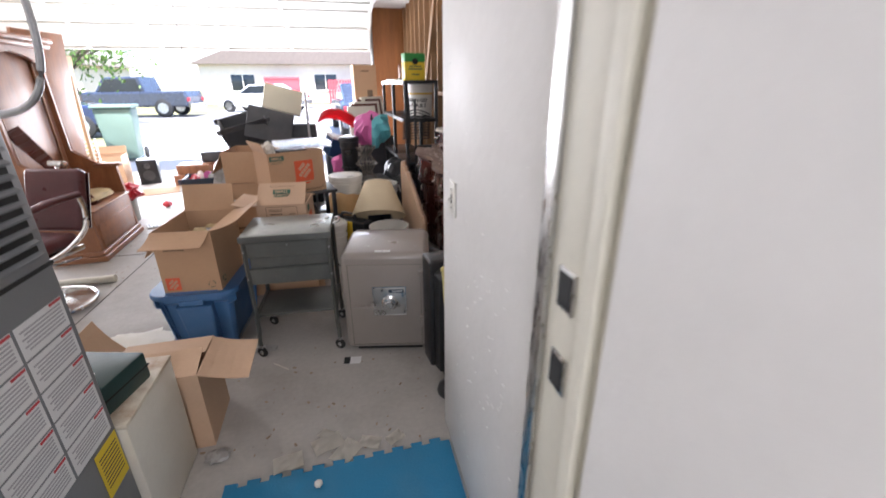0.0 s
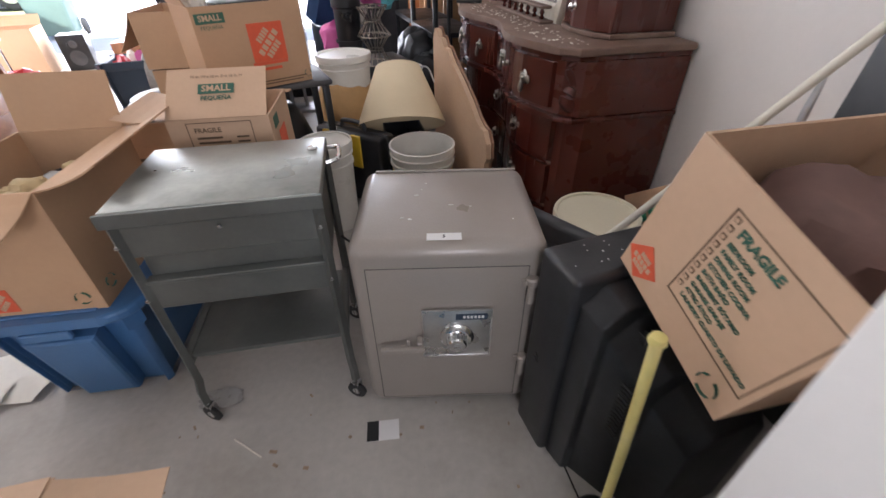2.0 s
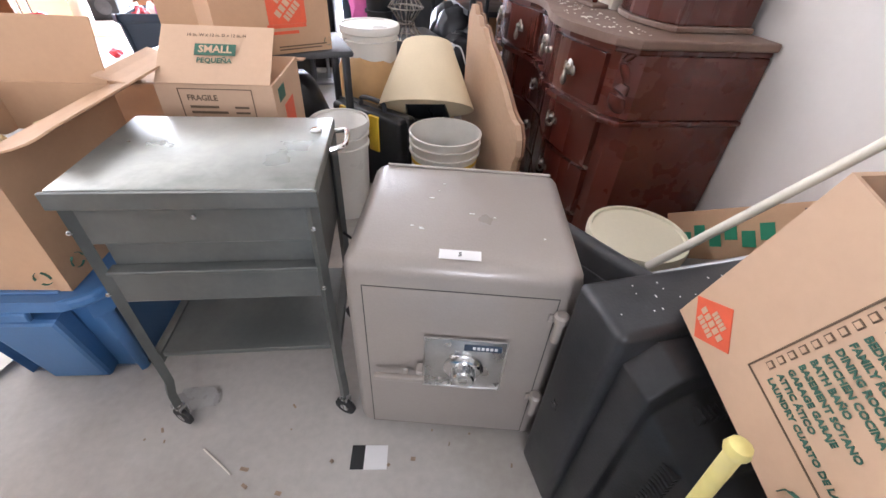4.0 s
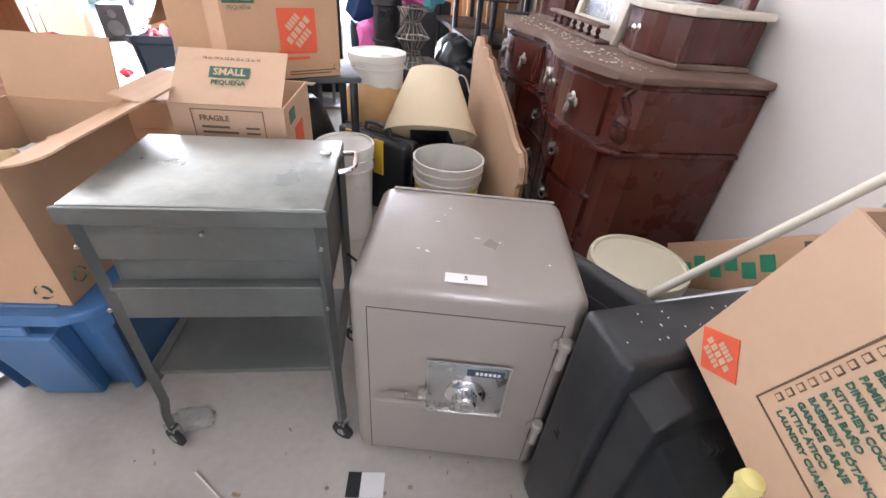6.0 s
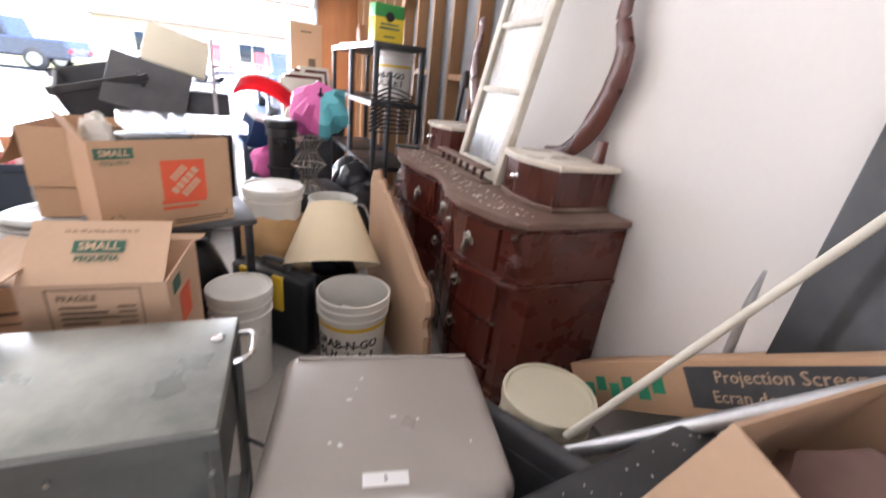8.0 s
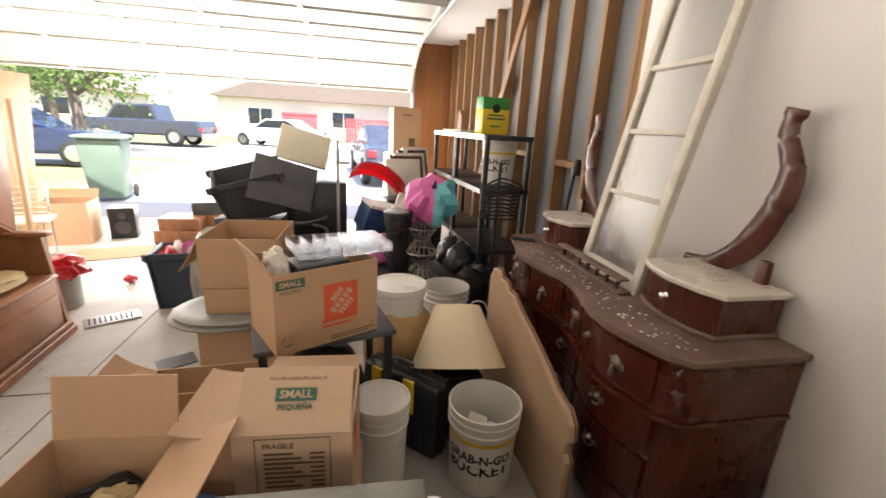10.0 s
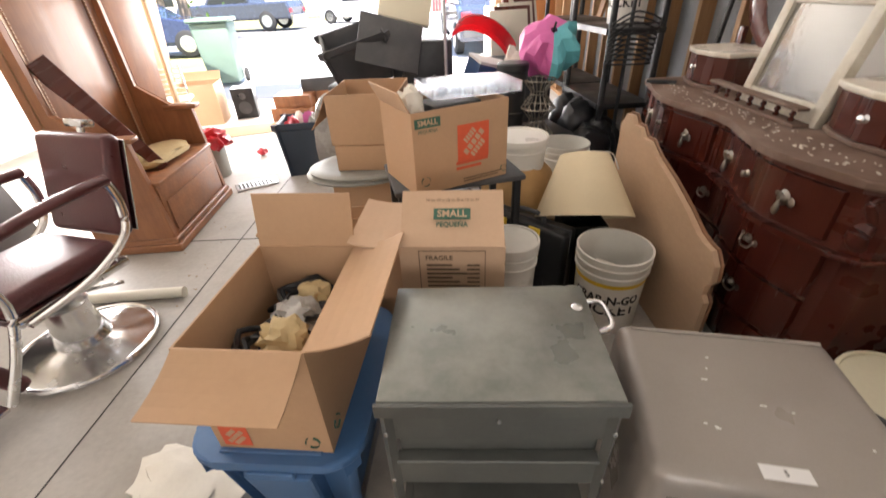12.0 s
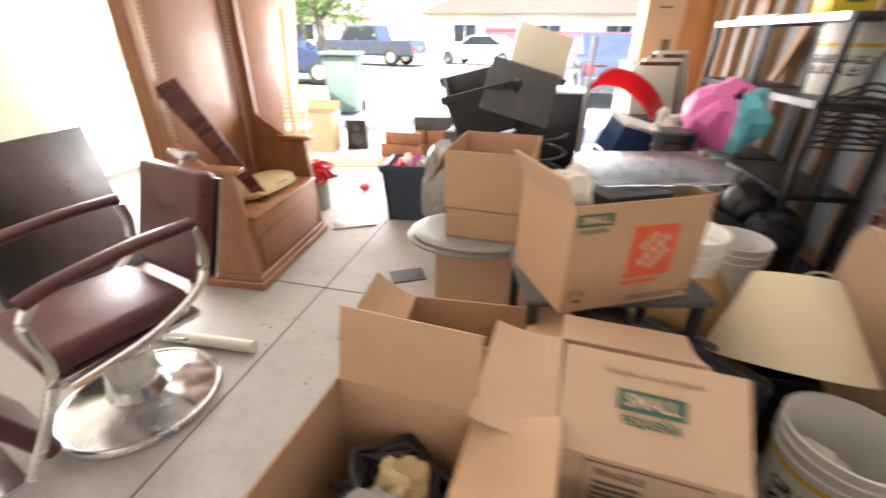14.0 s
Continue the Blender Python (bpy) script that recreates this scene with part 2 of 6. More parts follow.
M["glass"] = glass_mat("old window glass", (0.86, 0.87, 0.85), 0.22)
M["clear"] = glass_mat("clear plastic", (0.93, 0.95, 0.97), 0.12)
M["carglass"] = mat("dark car glass", (0.02, 0.025, 0.03), 0.08, 0, 0.05, 3, 0, 60)


# ---- shaping helpers ----
def add_mesh(name, bm, m, parent=None, mw=None, smooth=False):
    bmesh.ops.recalc_face_normals(bm, faces=bm.faces[:])
    me = bpy.data.meshes.new(name)
    bm.to_mesh(me)
    bm.free()
    for p in me.polygons:
        p.use_smooth = smooth
    if smooth:
        me.set_sharp_from_angle(angle=radians(38))
    me.materials.append(M[m])
    ob = new(name, me)
    if parent:
        ob.parent = parent
    if mw is not None:
        ob.matrix_local = mw
    return ob


def thing(name, m, label, category, group=""):
    e = new(name)
    e.empty_display_size = 0.05
    e.matrix_basis = m
    return tagged(e, label, category, group)


def bm_box(bm, lo, hi, mw=None):
    vs = [bm.verts.new((x, y, z)) for x in (lo[0], hi[0]) for y in (lo[1], hi[1]) for z in (lo[2], hi[2])]
    if mw is not None:
        for v in vs:
            v.co = mw @ v.co
    for f in ((0, 1, 3, 2), (4, 6, 7, 5), (0, 4, 5, 1), (2, 3, 7, 6), (0, 2, 6, 4), (1, 5, 7, 3)):
        bm.faces.new([vs[i] for i in f])
    return vs


def box(name, lo, hi, m, parent=None, mw=None, bevel=0.004, seg=2):
    bm = bmesh.new()
    bm_box(bm, lo, hi)
    if bevel:
        d = min(abs(hi[i] - lo[i]) for i in range(3))
        bmesh.ops.bevel(bm, geom=bm.edges[:], offset=min(bevel, d * 0.45), segments=seg, affect="EDGES", profile=0.5)
    return add_mesh(name, bm, m, parent, mw, seg > 1 and bevel > 0)


def boxes(name, items, m, parent=None, mw=None, bevel=0.0):
    bm = bmesh.new()
    for it in items:
        bm_box(bm, it[0], it[1], it[2] if len(it) > 2 else None)
    if bevel:
        bmesh.ops.bevel(bm, geom=bm.edges[:], offset=bevel, segments=1, affect="EDGES", profile=0.5)
    return add_mesh(name, bm, m, parent, mw)


def lathe(name, prof, m, parent=None, mw=None, seg=36, jitter=0.0, sx=1.0, sy=1.0):
    bm = bmesh.new()
    rings = []
    for r, z in prof:
        ring = []
        for i in range(seg):
            a = 2 * math.pi * i / seg
            rr = r * (1 + jitter * noise.noise((math.cos(a) * 3, math.sin(a) * 3, z * 9))) if jitter else r
            ring.append(bm.verts.new((rr * math.cos(a) * sx, rr * math.sin(a) * sy, z)))
        rings.append(ring)
    for a, b in zip(rings, rings[1:]):
        for i in range(seg):
            bm.faces.new((a[i], a[(i + 1) % seg], b[(i + 1) % seg], b[i]))
    bm.faces.new(rings[0])
    bm.faces.new(rings[-1])
    return add_mesh(name, bm, m, parent, mw, True)


def open_lathe(name, prof, m, parent=None, mw=None, seg=36):
    """A shell with no caps; the profile runs up the outside and down the inside."""
    bm = bmesh.new()
    rings = [[bm.verts.new((r * math.cos(2 * math.pi * i / seg), r * math.sin(2 * math.pi * i / seg), z)) for i in range(seg)] for r, z in prof]
    for a, b in zip(rings, rings[1:]):
        for i in range(seg):
            bm.faces.new((a[i], a[(i + 1) % seg], b[(i + 1) % seg], b[i]))
    return add_mesh(name, bm, m, parent, mw, True)


def prism(name, outline, depth, m, parent=None, mw=None, bevel=0.003):
    """An outline in local x and z, given depth along local y."""
    bm = bmesh.new()
    a = [bm.verts.new((x, 0, z)) for x, z in outline]
    b = [bm.verts.new((x, depth, z)) for x, z in outline]
    bm.faces.new(a)
    bm.faces.new(b[::-1])
    n = len(a)
    for i in range(n):
        bm.faces.new((a[i], a[(i + 1) % n], b[(i + 1) % n], b[i]))
    if bevel:
        es = [e for e in bm.edges if abs(e.verts[0].co.y - e.verts[1].co.y) < 1e-6]
        bmesh.ops.bevel(bm, geom=es, offset=bevel, segments=2, affect="EDGES", profile=0.5)
    return add_mesh(name, bm, m, parent, mw)


def spline(pts, n=8):
    out = []
    P = [Vector(p) for p in pts]
    for i in range(len(P) - 1):
        p0, p1, p2, p3 = P[max(i - 1, 0)], P[i], P[i + 1], P[min(i + 2, len(P) - 1)]
        for k in range(n):
            t = k / n
            out.append(0.5 * (2 * p1 + (p2 - p0) * t + (2 * p0 - 5 * p1 + 4 * p2 - p3) * t * t + (3 * p1 - p0 - 3 * p2 + p3) * t ** 3))
    out.append(P[-1])
    return out


def bm_tube(bm, pts, r, seg=10, flat=1.0):
    rings = []
    pts = [Vector(p) for p in pts]
    up = Vector((0, 0, 1))
    for i, p in enumerate(pts):
        d = (pts[min(i + 1, len(pts) - 1)] - pts[max(i - 1, 0)]).normalized()
        s = d.cross(up if abs(d.z) < 0.95 else Vector((1, 0, 0))).normalized()
        u = s.cross(d)
        rad = r(i / max(1, len(pts) - 1)) if callable(r) else r
        rings.append([bm.verts.new(p + s * rad * math.cos(2 * math.pi * k / seg) + u * rad * flat * math.sin(2 * math.pi * k / seg)) for k in range(seg)])
    for a, b in zip(rings, rings[1:]):
        for i in range(seg):
            bm.faces.new((a[i], a[(i + 1) % seg], b[(i + 1) % seg], b[i]))
    bm.faces.new(rings[0])
    bm.faces.new(rings[-1])


def tube(name, pts, r, m, parent=None, mw=None, seg=10, flat=1.0):
    bm = bmesh.new()
    bm_tube(bm, pts, r, seg, flat)
    return add_mesh(name, bm, m, parent, mw, True)


def sheet(name, corners, thick, m, parent=None, bend=0.0, n=6):
    """A stiff sheet between four corners a, b, c, d, bowed a little."""
    a, b, c, d = [Vector(p) for p in corners]
    nor = (b - a).cross(d - a).normalized()
    bm = bmesh.new()
    g = []
    for side in (0, 1):
        rows = []
        for j in range(n + 1):
            row = []
            for i in range(n + 1):
                u, v = i / n, j / n
                p = (a * (1 - u) + b * u) * (1 - v) + (d * (1 - u) + c * u) * v
                row.append(bm.verts.new(p + nor * (bend * 4 * v * (1 - v) + side * thick)))
            rows.append(row)
        g.append(rows)
    for side in (0, 1):
        for j in range(n):
            for i in range(n):
                q = (g[side][j][i], g[side][j][i + 1], g[side][j + 1][i + 1], g[side][j + 1][i])
                bm.faces.new(q if side else q[::-1])
    for i in range(n):
        bm.faces.new((g[0][0][i], g[0][0][i + 1], g[1][0][i + 1], g[1][0][i]))
        bm.faces.new((g[0][n][i + 1], g[0][n][i], g[1][n][i], g[1][n][i + 1]))
        bm.faces.new((g[0][i + 1][0], g[0][i][0], g[1][i][0], g[1][i + 1][0]))
        bm.faces.new((g[0][i][n], g[0][i + 1][n], g[1][i + 1][n], g[1][i][n]))
    return add_mesh(name, bm, m, parent)


def crumple(name, lo, hi, m, parent=None, mw=None, seed=0, amp=0.25, freq=7, sub=3):
    """A crumpled soft lump that fills the space from lo to hi."""
    bm = bmesh.new()
    bmesh.ops.create_icosphere(bm, subdivisions=sub, radius=1)
    c = [(lo[i] + hi[i]) / 2 for i in range(3)]
    h = [(hi[i] - lo[i]) / 2 for i in range(3)]
    for v in bm.verts:
        n = v.co.normalized()
        k = 1 + amp * noise.noise(n * freq * 0.35 + Vector((seed, 0, 0))) + amp * 0.7 * abs(noise.noise(n * freq + Vector((0, seed, 0))))
        sq = Vector([math.copysign(abs(x) ** 0.85, x) for x in n])
        v.co = Vector([c[i] + h[i] * 0.88 * sq[i] * k for i in range(3)])
    return add_mesh(name, bm, m, parent, mw, True)


def text(name, words, size, m, parent, mw, squash=1.0, bold=0.0, align="CENTER"):
    cu = bpy.data.curves.new(name, "FONT")
    cu.body, cu.size, cu.align_x, cu.align_y, cu.extrude, cu.offset = words, size, align, "CENTER", 0.0004, bold
    cu.resolution_u = 2
    tmp = new(name + "_tmp", cu)
    bpy.context.view_layer.update()
    me = bpy.data.meshes.new_from_object(tmp.evaluated_get(bpy.context.evaluated_depsgraph_get()))
    bpy.data.objects.remove(tmp)
    me.materials.clear()
    me.materials.append(M[m])
    ob = new(name, me)
    ob.parent = parent
    ob.matrix_local = mw @ Matrix.Diagonal((squash, 1, 1, 1))
    return ob


def setting(ob, label=""):
    return tagged(ob, label, "", "", "structure")


UPRIGHT = pose(0, 0, 0, 90, 0, 0)  # words on a face that looks along -y

# ---- setting ----
WX, LX, DY = 1.10, -4.9, 8.5  # right wall, left wall, garage door plane
setting(box("floor", (LX - 0.2, -2.2, -0.15), (1.5, DY + 0.1, 0), "concrete", bevel=0), "stained grey concrete garage floor")
bm = bmesh.new()
cut = ((-1.77, 2.2, -1.765, DY), (LX, 4.2, 1.1, 4.206), (-4.0, 6.7, 1.1, 6.706), (0.36, 0.9, 0.364, 2.3))
for x0, y0, x1, y1 in cut:
    bm_box(bm, (x0, y0, 0.0005), (x1, y1, 0.002))
setting(add_mesh("floor_joint", bm, "dark"), "thin saw-cut joints in the concrete")
# near wall with the light switch, its end and the step back to the dresser wall
setting(box("wall_near", (0.295, 0.86, 0), (0.41, 1.70, 2.6), "drywall", bevel=0.006), "white textured drywall with chipped paint")
setting(box("wall_return", (0.41, 1.56, 0), (WX + 0.12, 1.68, 2.6), "drywall_smooth", bevel=0), "white drywall")
setting(box("wall_dresser", (WX, 1.68, 0), (WX + 0.09, 3.95, 2.6), "drywall_smooth", bevel=0.004), "smooth white drywall behind the dresser")
setting(box("wall_sheathing", (WX + 0.1, 4.0, 0), (WX + 0.2, DY + 0.1, 2.6), "block", bevel=0), "grey sheathing behind open studs")
setting(boxes("wall_left", [((LX - 0.15, -2.2, 0), (LX, 4.6, 2.6)), ((LX - 0.15, 6.8, 0), (LX, DY + 0.1, 2.6)), ((LX - 0.15, 4.6, 0), (LX, 6.8, 0.75)), ((LX - 0.15, 4.6, 2.05), (LX, 6.8, 2.6))], "drywall"), "white drywall with a window opening")
w1 = setting(boxes("window_1", [((LX - 0.1, 4.6, 0.75), (LX - 0.04, 4.66, 2.05)), ((LX - 0.1, 6.74, 0.75), (LX - 0.04, 6.8, 2.05)), ((LX - 0.1, 5.67, 0.81), (LX - 0.04, 5.73, 1.99)), ((LX - 0.1, 4.66, 0.75), (LX - 0.04, 6.74, 0.81)), ((LX - 0.1, 4.66, 1.99), (LX - 0.04, 6.74, 2.05))], "ivory"), "white framed side window")
setting(box("wall_back_left", (LX, 0.55, 0), (-0.66, 0.67, 2.6), "drywall", bevel=0), "white drywall")
setting(box("wall_hall_right", (0.25, -2.2, 0), (0.41, 0.66, 2.6), "drywall", bevel=0.004), "white hall wall")
setting(box("wall_hall_left", (-0.80, -2.2, 0), (-0.66, 0.55, 2.6), "drywall", bevel=0.004), "white hall wall")
setting(box("wall_hall_end", (-0.9, -2.3, 0), (0.4, -2.2, 2.6), "drywall", bevel=0), "white hall wall")
setting(box("ceiling", (LX - 0.15, -2.3, 2.6), (WX + 0.2, DY + 0.2, 2.7), "drywall", bevel=0), "plain ceiling")
setting(box("wall_front_right", (0.56, DY, 0), (WX + 0.1, DY + 0.12, 2.6), "ply", bevel=0.003), "orange plywood sheathing beside the garage door")
setting(box("wall_front_left", (LX, DY, 0), (-4.8, DY + 0.12, 2.6), "ply", bevel=0.003), "plywood sheathing")
setting(box("wall_front_head", (-4.8, DY, 2.15), (0.56, DY + 0.12, 2.6), "ply", bevel=0.003), "plywood header over the garage door")
setting(box("trim", (0.53, DY - 0.02, 0), (0.558, DY + 0.12, 2.15), "ivory", bevel=0.003), "pale door jamb")

# house door frame on the wall
dj = setting(box("door_1", (0.268, 0.66, 0), (0.41, 0.86, 2.6), "ivory", bevel=0.004), "white wooden door jamb with metal strike plates")
box("weather_strip", (0.258, 0.828, 0), (0.268, 0.86, 2.08), "steel", dj, bevel=0.002)
box("door_stop", (0.252, 0.69, 0), (0.268, 0.72, 2.08), "ivory", dj, bevel=0.003)
for zz in (0.965, 1.105):
    box("strike_plate", (0.2645, 0.755, zz - 0.032), (0.2685, 0.80, zz + 0.032), "steel", dj, bevel=0.001)
    box("latch_hole", (0.263, 0.76, zz - 0.026), (0.2655, 0.795, zz + 0.026), "dark", dj, bevel=0)

# light switch on the near wall
sw = thing("light_switch", pose(0.295, 1.55, 0.985, 0, 0, -90), "white toggle light switch plate on chipped drywall", "light switch")
box("plate", (-0.036, -0.007, 0), (0.036, 0, 0.112), "white_pl", sw, bevel=0.004)
box("toggle_slot", (-0.006, -0.0085, 0.043), (0.006, -0.006, 0.069), "dark", sw, bevel=0)
box("toggle", (-0.0045, -0.02, 0.05), (0.0045, -0.006, 0.059), "white_pl", sw, pose(0, 0, 0, 0, 0, 0), 0.002)
for zz in (0.026, 0.087):
    lathe("screw", [(0.0035, 0), (0.0035, 0.002), (0.002, 0.003)], "steel", sw, pose(0, -0.0065, zz, 90), 10)

# paint chips and hammered texture blobs on the near wall
random.seed(3)
bm = bmesh.new()
for i in range(130):
    y, z = random.uniform(0.92, 1.67), random.uniform(0.15, 2.0)
    w, h = random.uniform(0.004, 0.016), random.uniform(0.0015, 0.004)
    bm_box(bm, (0.2936, y, z), (0.2953, y + w, z + h), None)
chips = setting(add_mesh("wall_texture", bm, "drywall"), "raised flecks of old paint texture")

# studs on the right wall past the drywall
random.seed(5)
stud_root = setting(new("wall_studs"), "bare pine studs of the open garage wall")
for i, y in enumerate((4.04, 4.38, 4.79, 5.2, 5.6, 6.0, 6.41, 6.82, 7.22, 7.62, 8.02, 8.42)):
    box("stud", (0, -0.02, 0), (0.09, 0.02, 2.6), "pine", stud_root, pose(WX + 0.01, y, 0), 0.003, 1)
box("brace", (0, -0.05, 0), (0.025, 0.05, 2.2), "pine", stud_root, pose(WX - 0.018, 6.6, 0.9, 34, 0, 0), 0.003, 1)
box("plate", (0, 4.0, 0), (0.09, DY, 0.04), "pine", stud_root, pose(WX + 0.012, 0, 0), 0.002, 1)
for y in (4.6, 5.4, 7.0):
    box("block", (0, -0.17, -0.02), (0.085, 0.17, 0.02), "pine", stud_root, pose(WX + 0.012, y, 1.35 + 0.1 * math.sin(y)), 0.002, 1)

# garage door, half open: one panel upright, one on the bend, the rest overhead
gd = setting(new("garage_door"), "white sectional garage door, half open on its tracks")
GW0, GW1 = -4.75, 0.52


def door_panel(m):
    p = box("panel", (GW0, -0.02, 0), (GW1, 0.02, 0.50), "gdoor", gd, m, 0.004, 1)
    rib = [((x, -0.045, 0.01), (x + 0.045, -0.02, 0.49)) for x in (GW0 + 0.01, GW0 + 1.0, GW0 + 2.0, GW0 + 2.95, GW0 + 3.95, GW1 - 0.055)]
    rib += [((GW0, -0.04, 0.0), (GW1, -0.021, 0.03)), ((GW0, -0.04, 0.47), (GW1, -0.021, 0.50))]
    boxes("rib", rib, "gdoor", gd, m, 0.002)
    hinges = [((x, -0.056, 0.44), (x + 0.03, -0.046, 0.53)) for x in (GW0 + 1.005, GW0 + 2.005, GW0 + 2.955, GW0 + 3.955)]
    boxes("hinge", hinges, "galv", gd, m)


door_panel(pose(0, DY - 0.06, 1.94, 55, 0, 0))
door_panel(pose(0, DY - 0.475, 2.232, 68, 0, 0))
for i in range(3):
    door_panel(pose(0, DY - 0.945 - 0.505 * i, 2.425 + 0.03 * i, 86, 0, 0))
for x in (GW0 - 0.03, GW1 + 0.03):
    tube("track", [(x, DY - 0.07, 0.02), (x, DY - 0.07, 1.95)] + [(x, DY - 0.07 - 0.4 * (1 - math.cos(a)), 2.0 + 0.5 * math.sin(a)) for a in (0.3, 0.7, 1.1, 1.5)] + [(x, 5.4, 2.5)], 0.018, "galv", gd, None, 8)
tube("pull_cord", [(-2.1, 7.2, 2.5), (-2.1, 7.2, 1.75)], 0.004, "dark", gd, None, 6)

# ---- outside ----
setting(box("ground", (-400, -300, -0.35), (400, 800, -0.16), "grass", bevel=0), "dry lawn and ground")
setting(box("lawn", (-120, DY + 0.1, -0.17), (120, 60, -0.03), "grass", bevel=0), "dry front lawn")
setting(box("side_yard", (-60, -20, -0.17), (LX - 0.2, DY + 0.1, -0.03), "grass", bevel=0), "dry side yard")
setting(box("road", (-120, 17.5, -0.03), (120, 25.5, -0.015), "asphalt", bevel=0), "sunlit asphalt street")
setting(box("pavement", (-5.4, DY + 0.1, -0.03), (1.4, 17.4, -0.005), "driveway", bevel=0), "pale concrete driveway in full sun")
setting(box("sidewalk", (-120, 15.2, -0.03), (120, 16.4, -0.008), "driveway", bevel=0), "concrete sidewalk")
setting(box("far_driveway", (-7, 25.4, -0.03), (6, 34, -0.006), "driveway", bevel=0), "concrete driveway across the street")


def house(name, m, w, d, h, label):
    r = thing(name, m, label, "house")
    box("wall", (-w / 2, 0, 0), (w / 2, d, h), "stucco", r, None, 0.02)
    prism("roof", [(-w / 2 - 0.5, h), (w / 2 + 0.5, h), (w / 4, h + 1.7), (-w / 4, h + 1.7)], d + 1.0, "roof", r, pose(0, -0.5, 0), 0)
    for x in (-w * 0.32, w * 0.05, w * 0.34):
        box("window", (x - 0.8, -0.03, 1.0), (x + 0.8, 0.05, 2.1), "carglass", r, None, 0.01)
        boxes("frame", [((x - 0.88, -0.06, 0.92), (x + 0.88, -0.031, 1.0)), ((x - 0.88, -0.06, 2.1), (x + 0.88, -0.031, 2.18)), ((x - 0.03, -0.06, 1.0), (x + 0.03, -0.031, 2.1))], "ivory", r)
    return r


house("house", pose(-2, 36, 0), 16, 8, 2.8, "pale stucco single-storey house across the street")
house("house", pose(-26, 37, 0), 16, 8, 2.8, "pale stucco house with a dark carport")
house("house", pose(18, 36, 0), 14, 8, 2.8, "pale stucco house beside a red fence")
fence = thing("fence", pose(0.2, 34.5, 0), "red painted board fence across the street", "fence")
for i in range(26):
    box("board", (i * 0.2 - 1.2, 0, 0), (i * 0.2 - 1.03, 0.03, 1.7), "redfence", fence, None, 0.005, 1)
boxes("rail", [((-1.2, 0.031, 0.4), (4.0, 0.07, 0.5)), ((-1.2, 0.031, 1.3), (4.0, 0.07, 1.4))], "redfence", fence)
gate = thing("gate", pose(-4.2, 34.4, 0), "red painted garage gate across the street", "gate")
box("leaf", (-1.2, 0, 0), (1.2, 0.06, 1.9), "redfence", gate)
boxes("rail", [((-1.2, -0.03, z), (1.2, -0.001, z + 0.08)) for z in (0.1, 0.9, 1.75)], "redfence", gate)


def car(name, m, body, label, pickup=False):
    r = thing(name, m, label, "pickup truck" if pickup else "car")
    if pickup:
        low = [(-2.7, 0.45), (2.7, 0.45), (2.75, 0.95), (2.6, 1.12), (-2.65, 1.15), (-2.75, 0.9)]
        cab = [(-0.9, 1.1), (1.35, 1.1), (0.85, 1.75), (-0.7, 1.78)]
    else:
        low = [(-2.2, 0.3), (2.2, 0.3), (2.3, 0.6), (2.15, 0.85), (1.1, 0.95), (-1.6, 0.98), (-2.2, 0.9), (-2.3, 0.6)]
        cab = [(-1.7, 0.95), (1.15, 0.93), (0.4, 1.4), (-0.9, 1.42)]
    prism("body", low, 1.75, body, r, pose(0, -0.875, 0), 0.09)
    prism("cabin", cab, 1.5, body, r, pose(0, -0.75, 0), 0.07)
    k = 0.86
    cx = sum(p[0] for p in cab) / 4
    z0 = cab[0][1]
    prism("window", [(cx + (x - cx) * k, z0 + 0.03 + (z - z0) * 0.82) for x, z in cab], 1.53, "carglass", r, pose(0, -0.765, 0), 0.01)
    rad = 0.4 if pickup else 0.33
    for x in (-1.6, 1.6):
        for y in (-0.9, 0.7):
            wh = lathe("wheel", [(rad * 0.9, 0), (rad, 0.03), (rad, 0.18), (rad * 0.9, 0.2)], "tyre", r, pose(x, y + 0.2, rad, 90), 24)
            lathe("rim", [(rad * 0.6, -0.01), (rad * 0.62, 0.21), (rad * 0.3, 0.215)], "steel", wh, None, 20)
    boxes("bumper", [((-2.45 if not pickup else -2.85, -0.8, 0.4), (-2.25 if not pickup else -2.72, 0.8, 0.6))], "charcoal" if not pickup else "chrome", r, None, 0.01)
    for y in (-0.72, 0.72):
        box("tail_light", (-2.31 if not pickup else -2.77, y - 0.1, 0.7), (-2.2 if not pickup else -2.6, y + 0.1, 0.85), "red", r, None, 0.01)
    return r


car("pickup_truck", pose(-9.7, 24.3, 0, 0, 0, 172), "grey_paint", "slate grey pickup truck parked at the far kerb", True)
car("car", pose(-4.3, 26.5, 0, 0, 0, 160), "white_paint", "white sedan parked across the street")
car("car", pose(-9.0, 15.0, 0, 0, 0, 10), "navy_paint", "dark blue sedan parked beside the lawn")
car("car", pose(0.6, 14.2, 0, 0, 0, 95), "grey_paint", "dark sedan parked on the driveway")


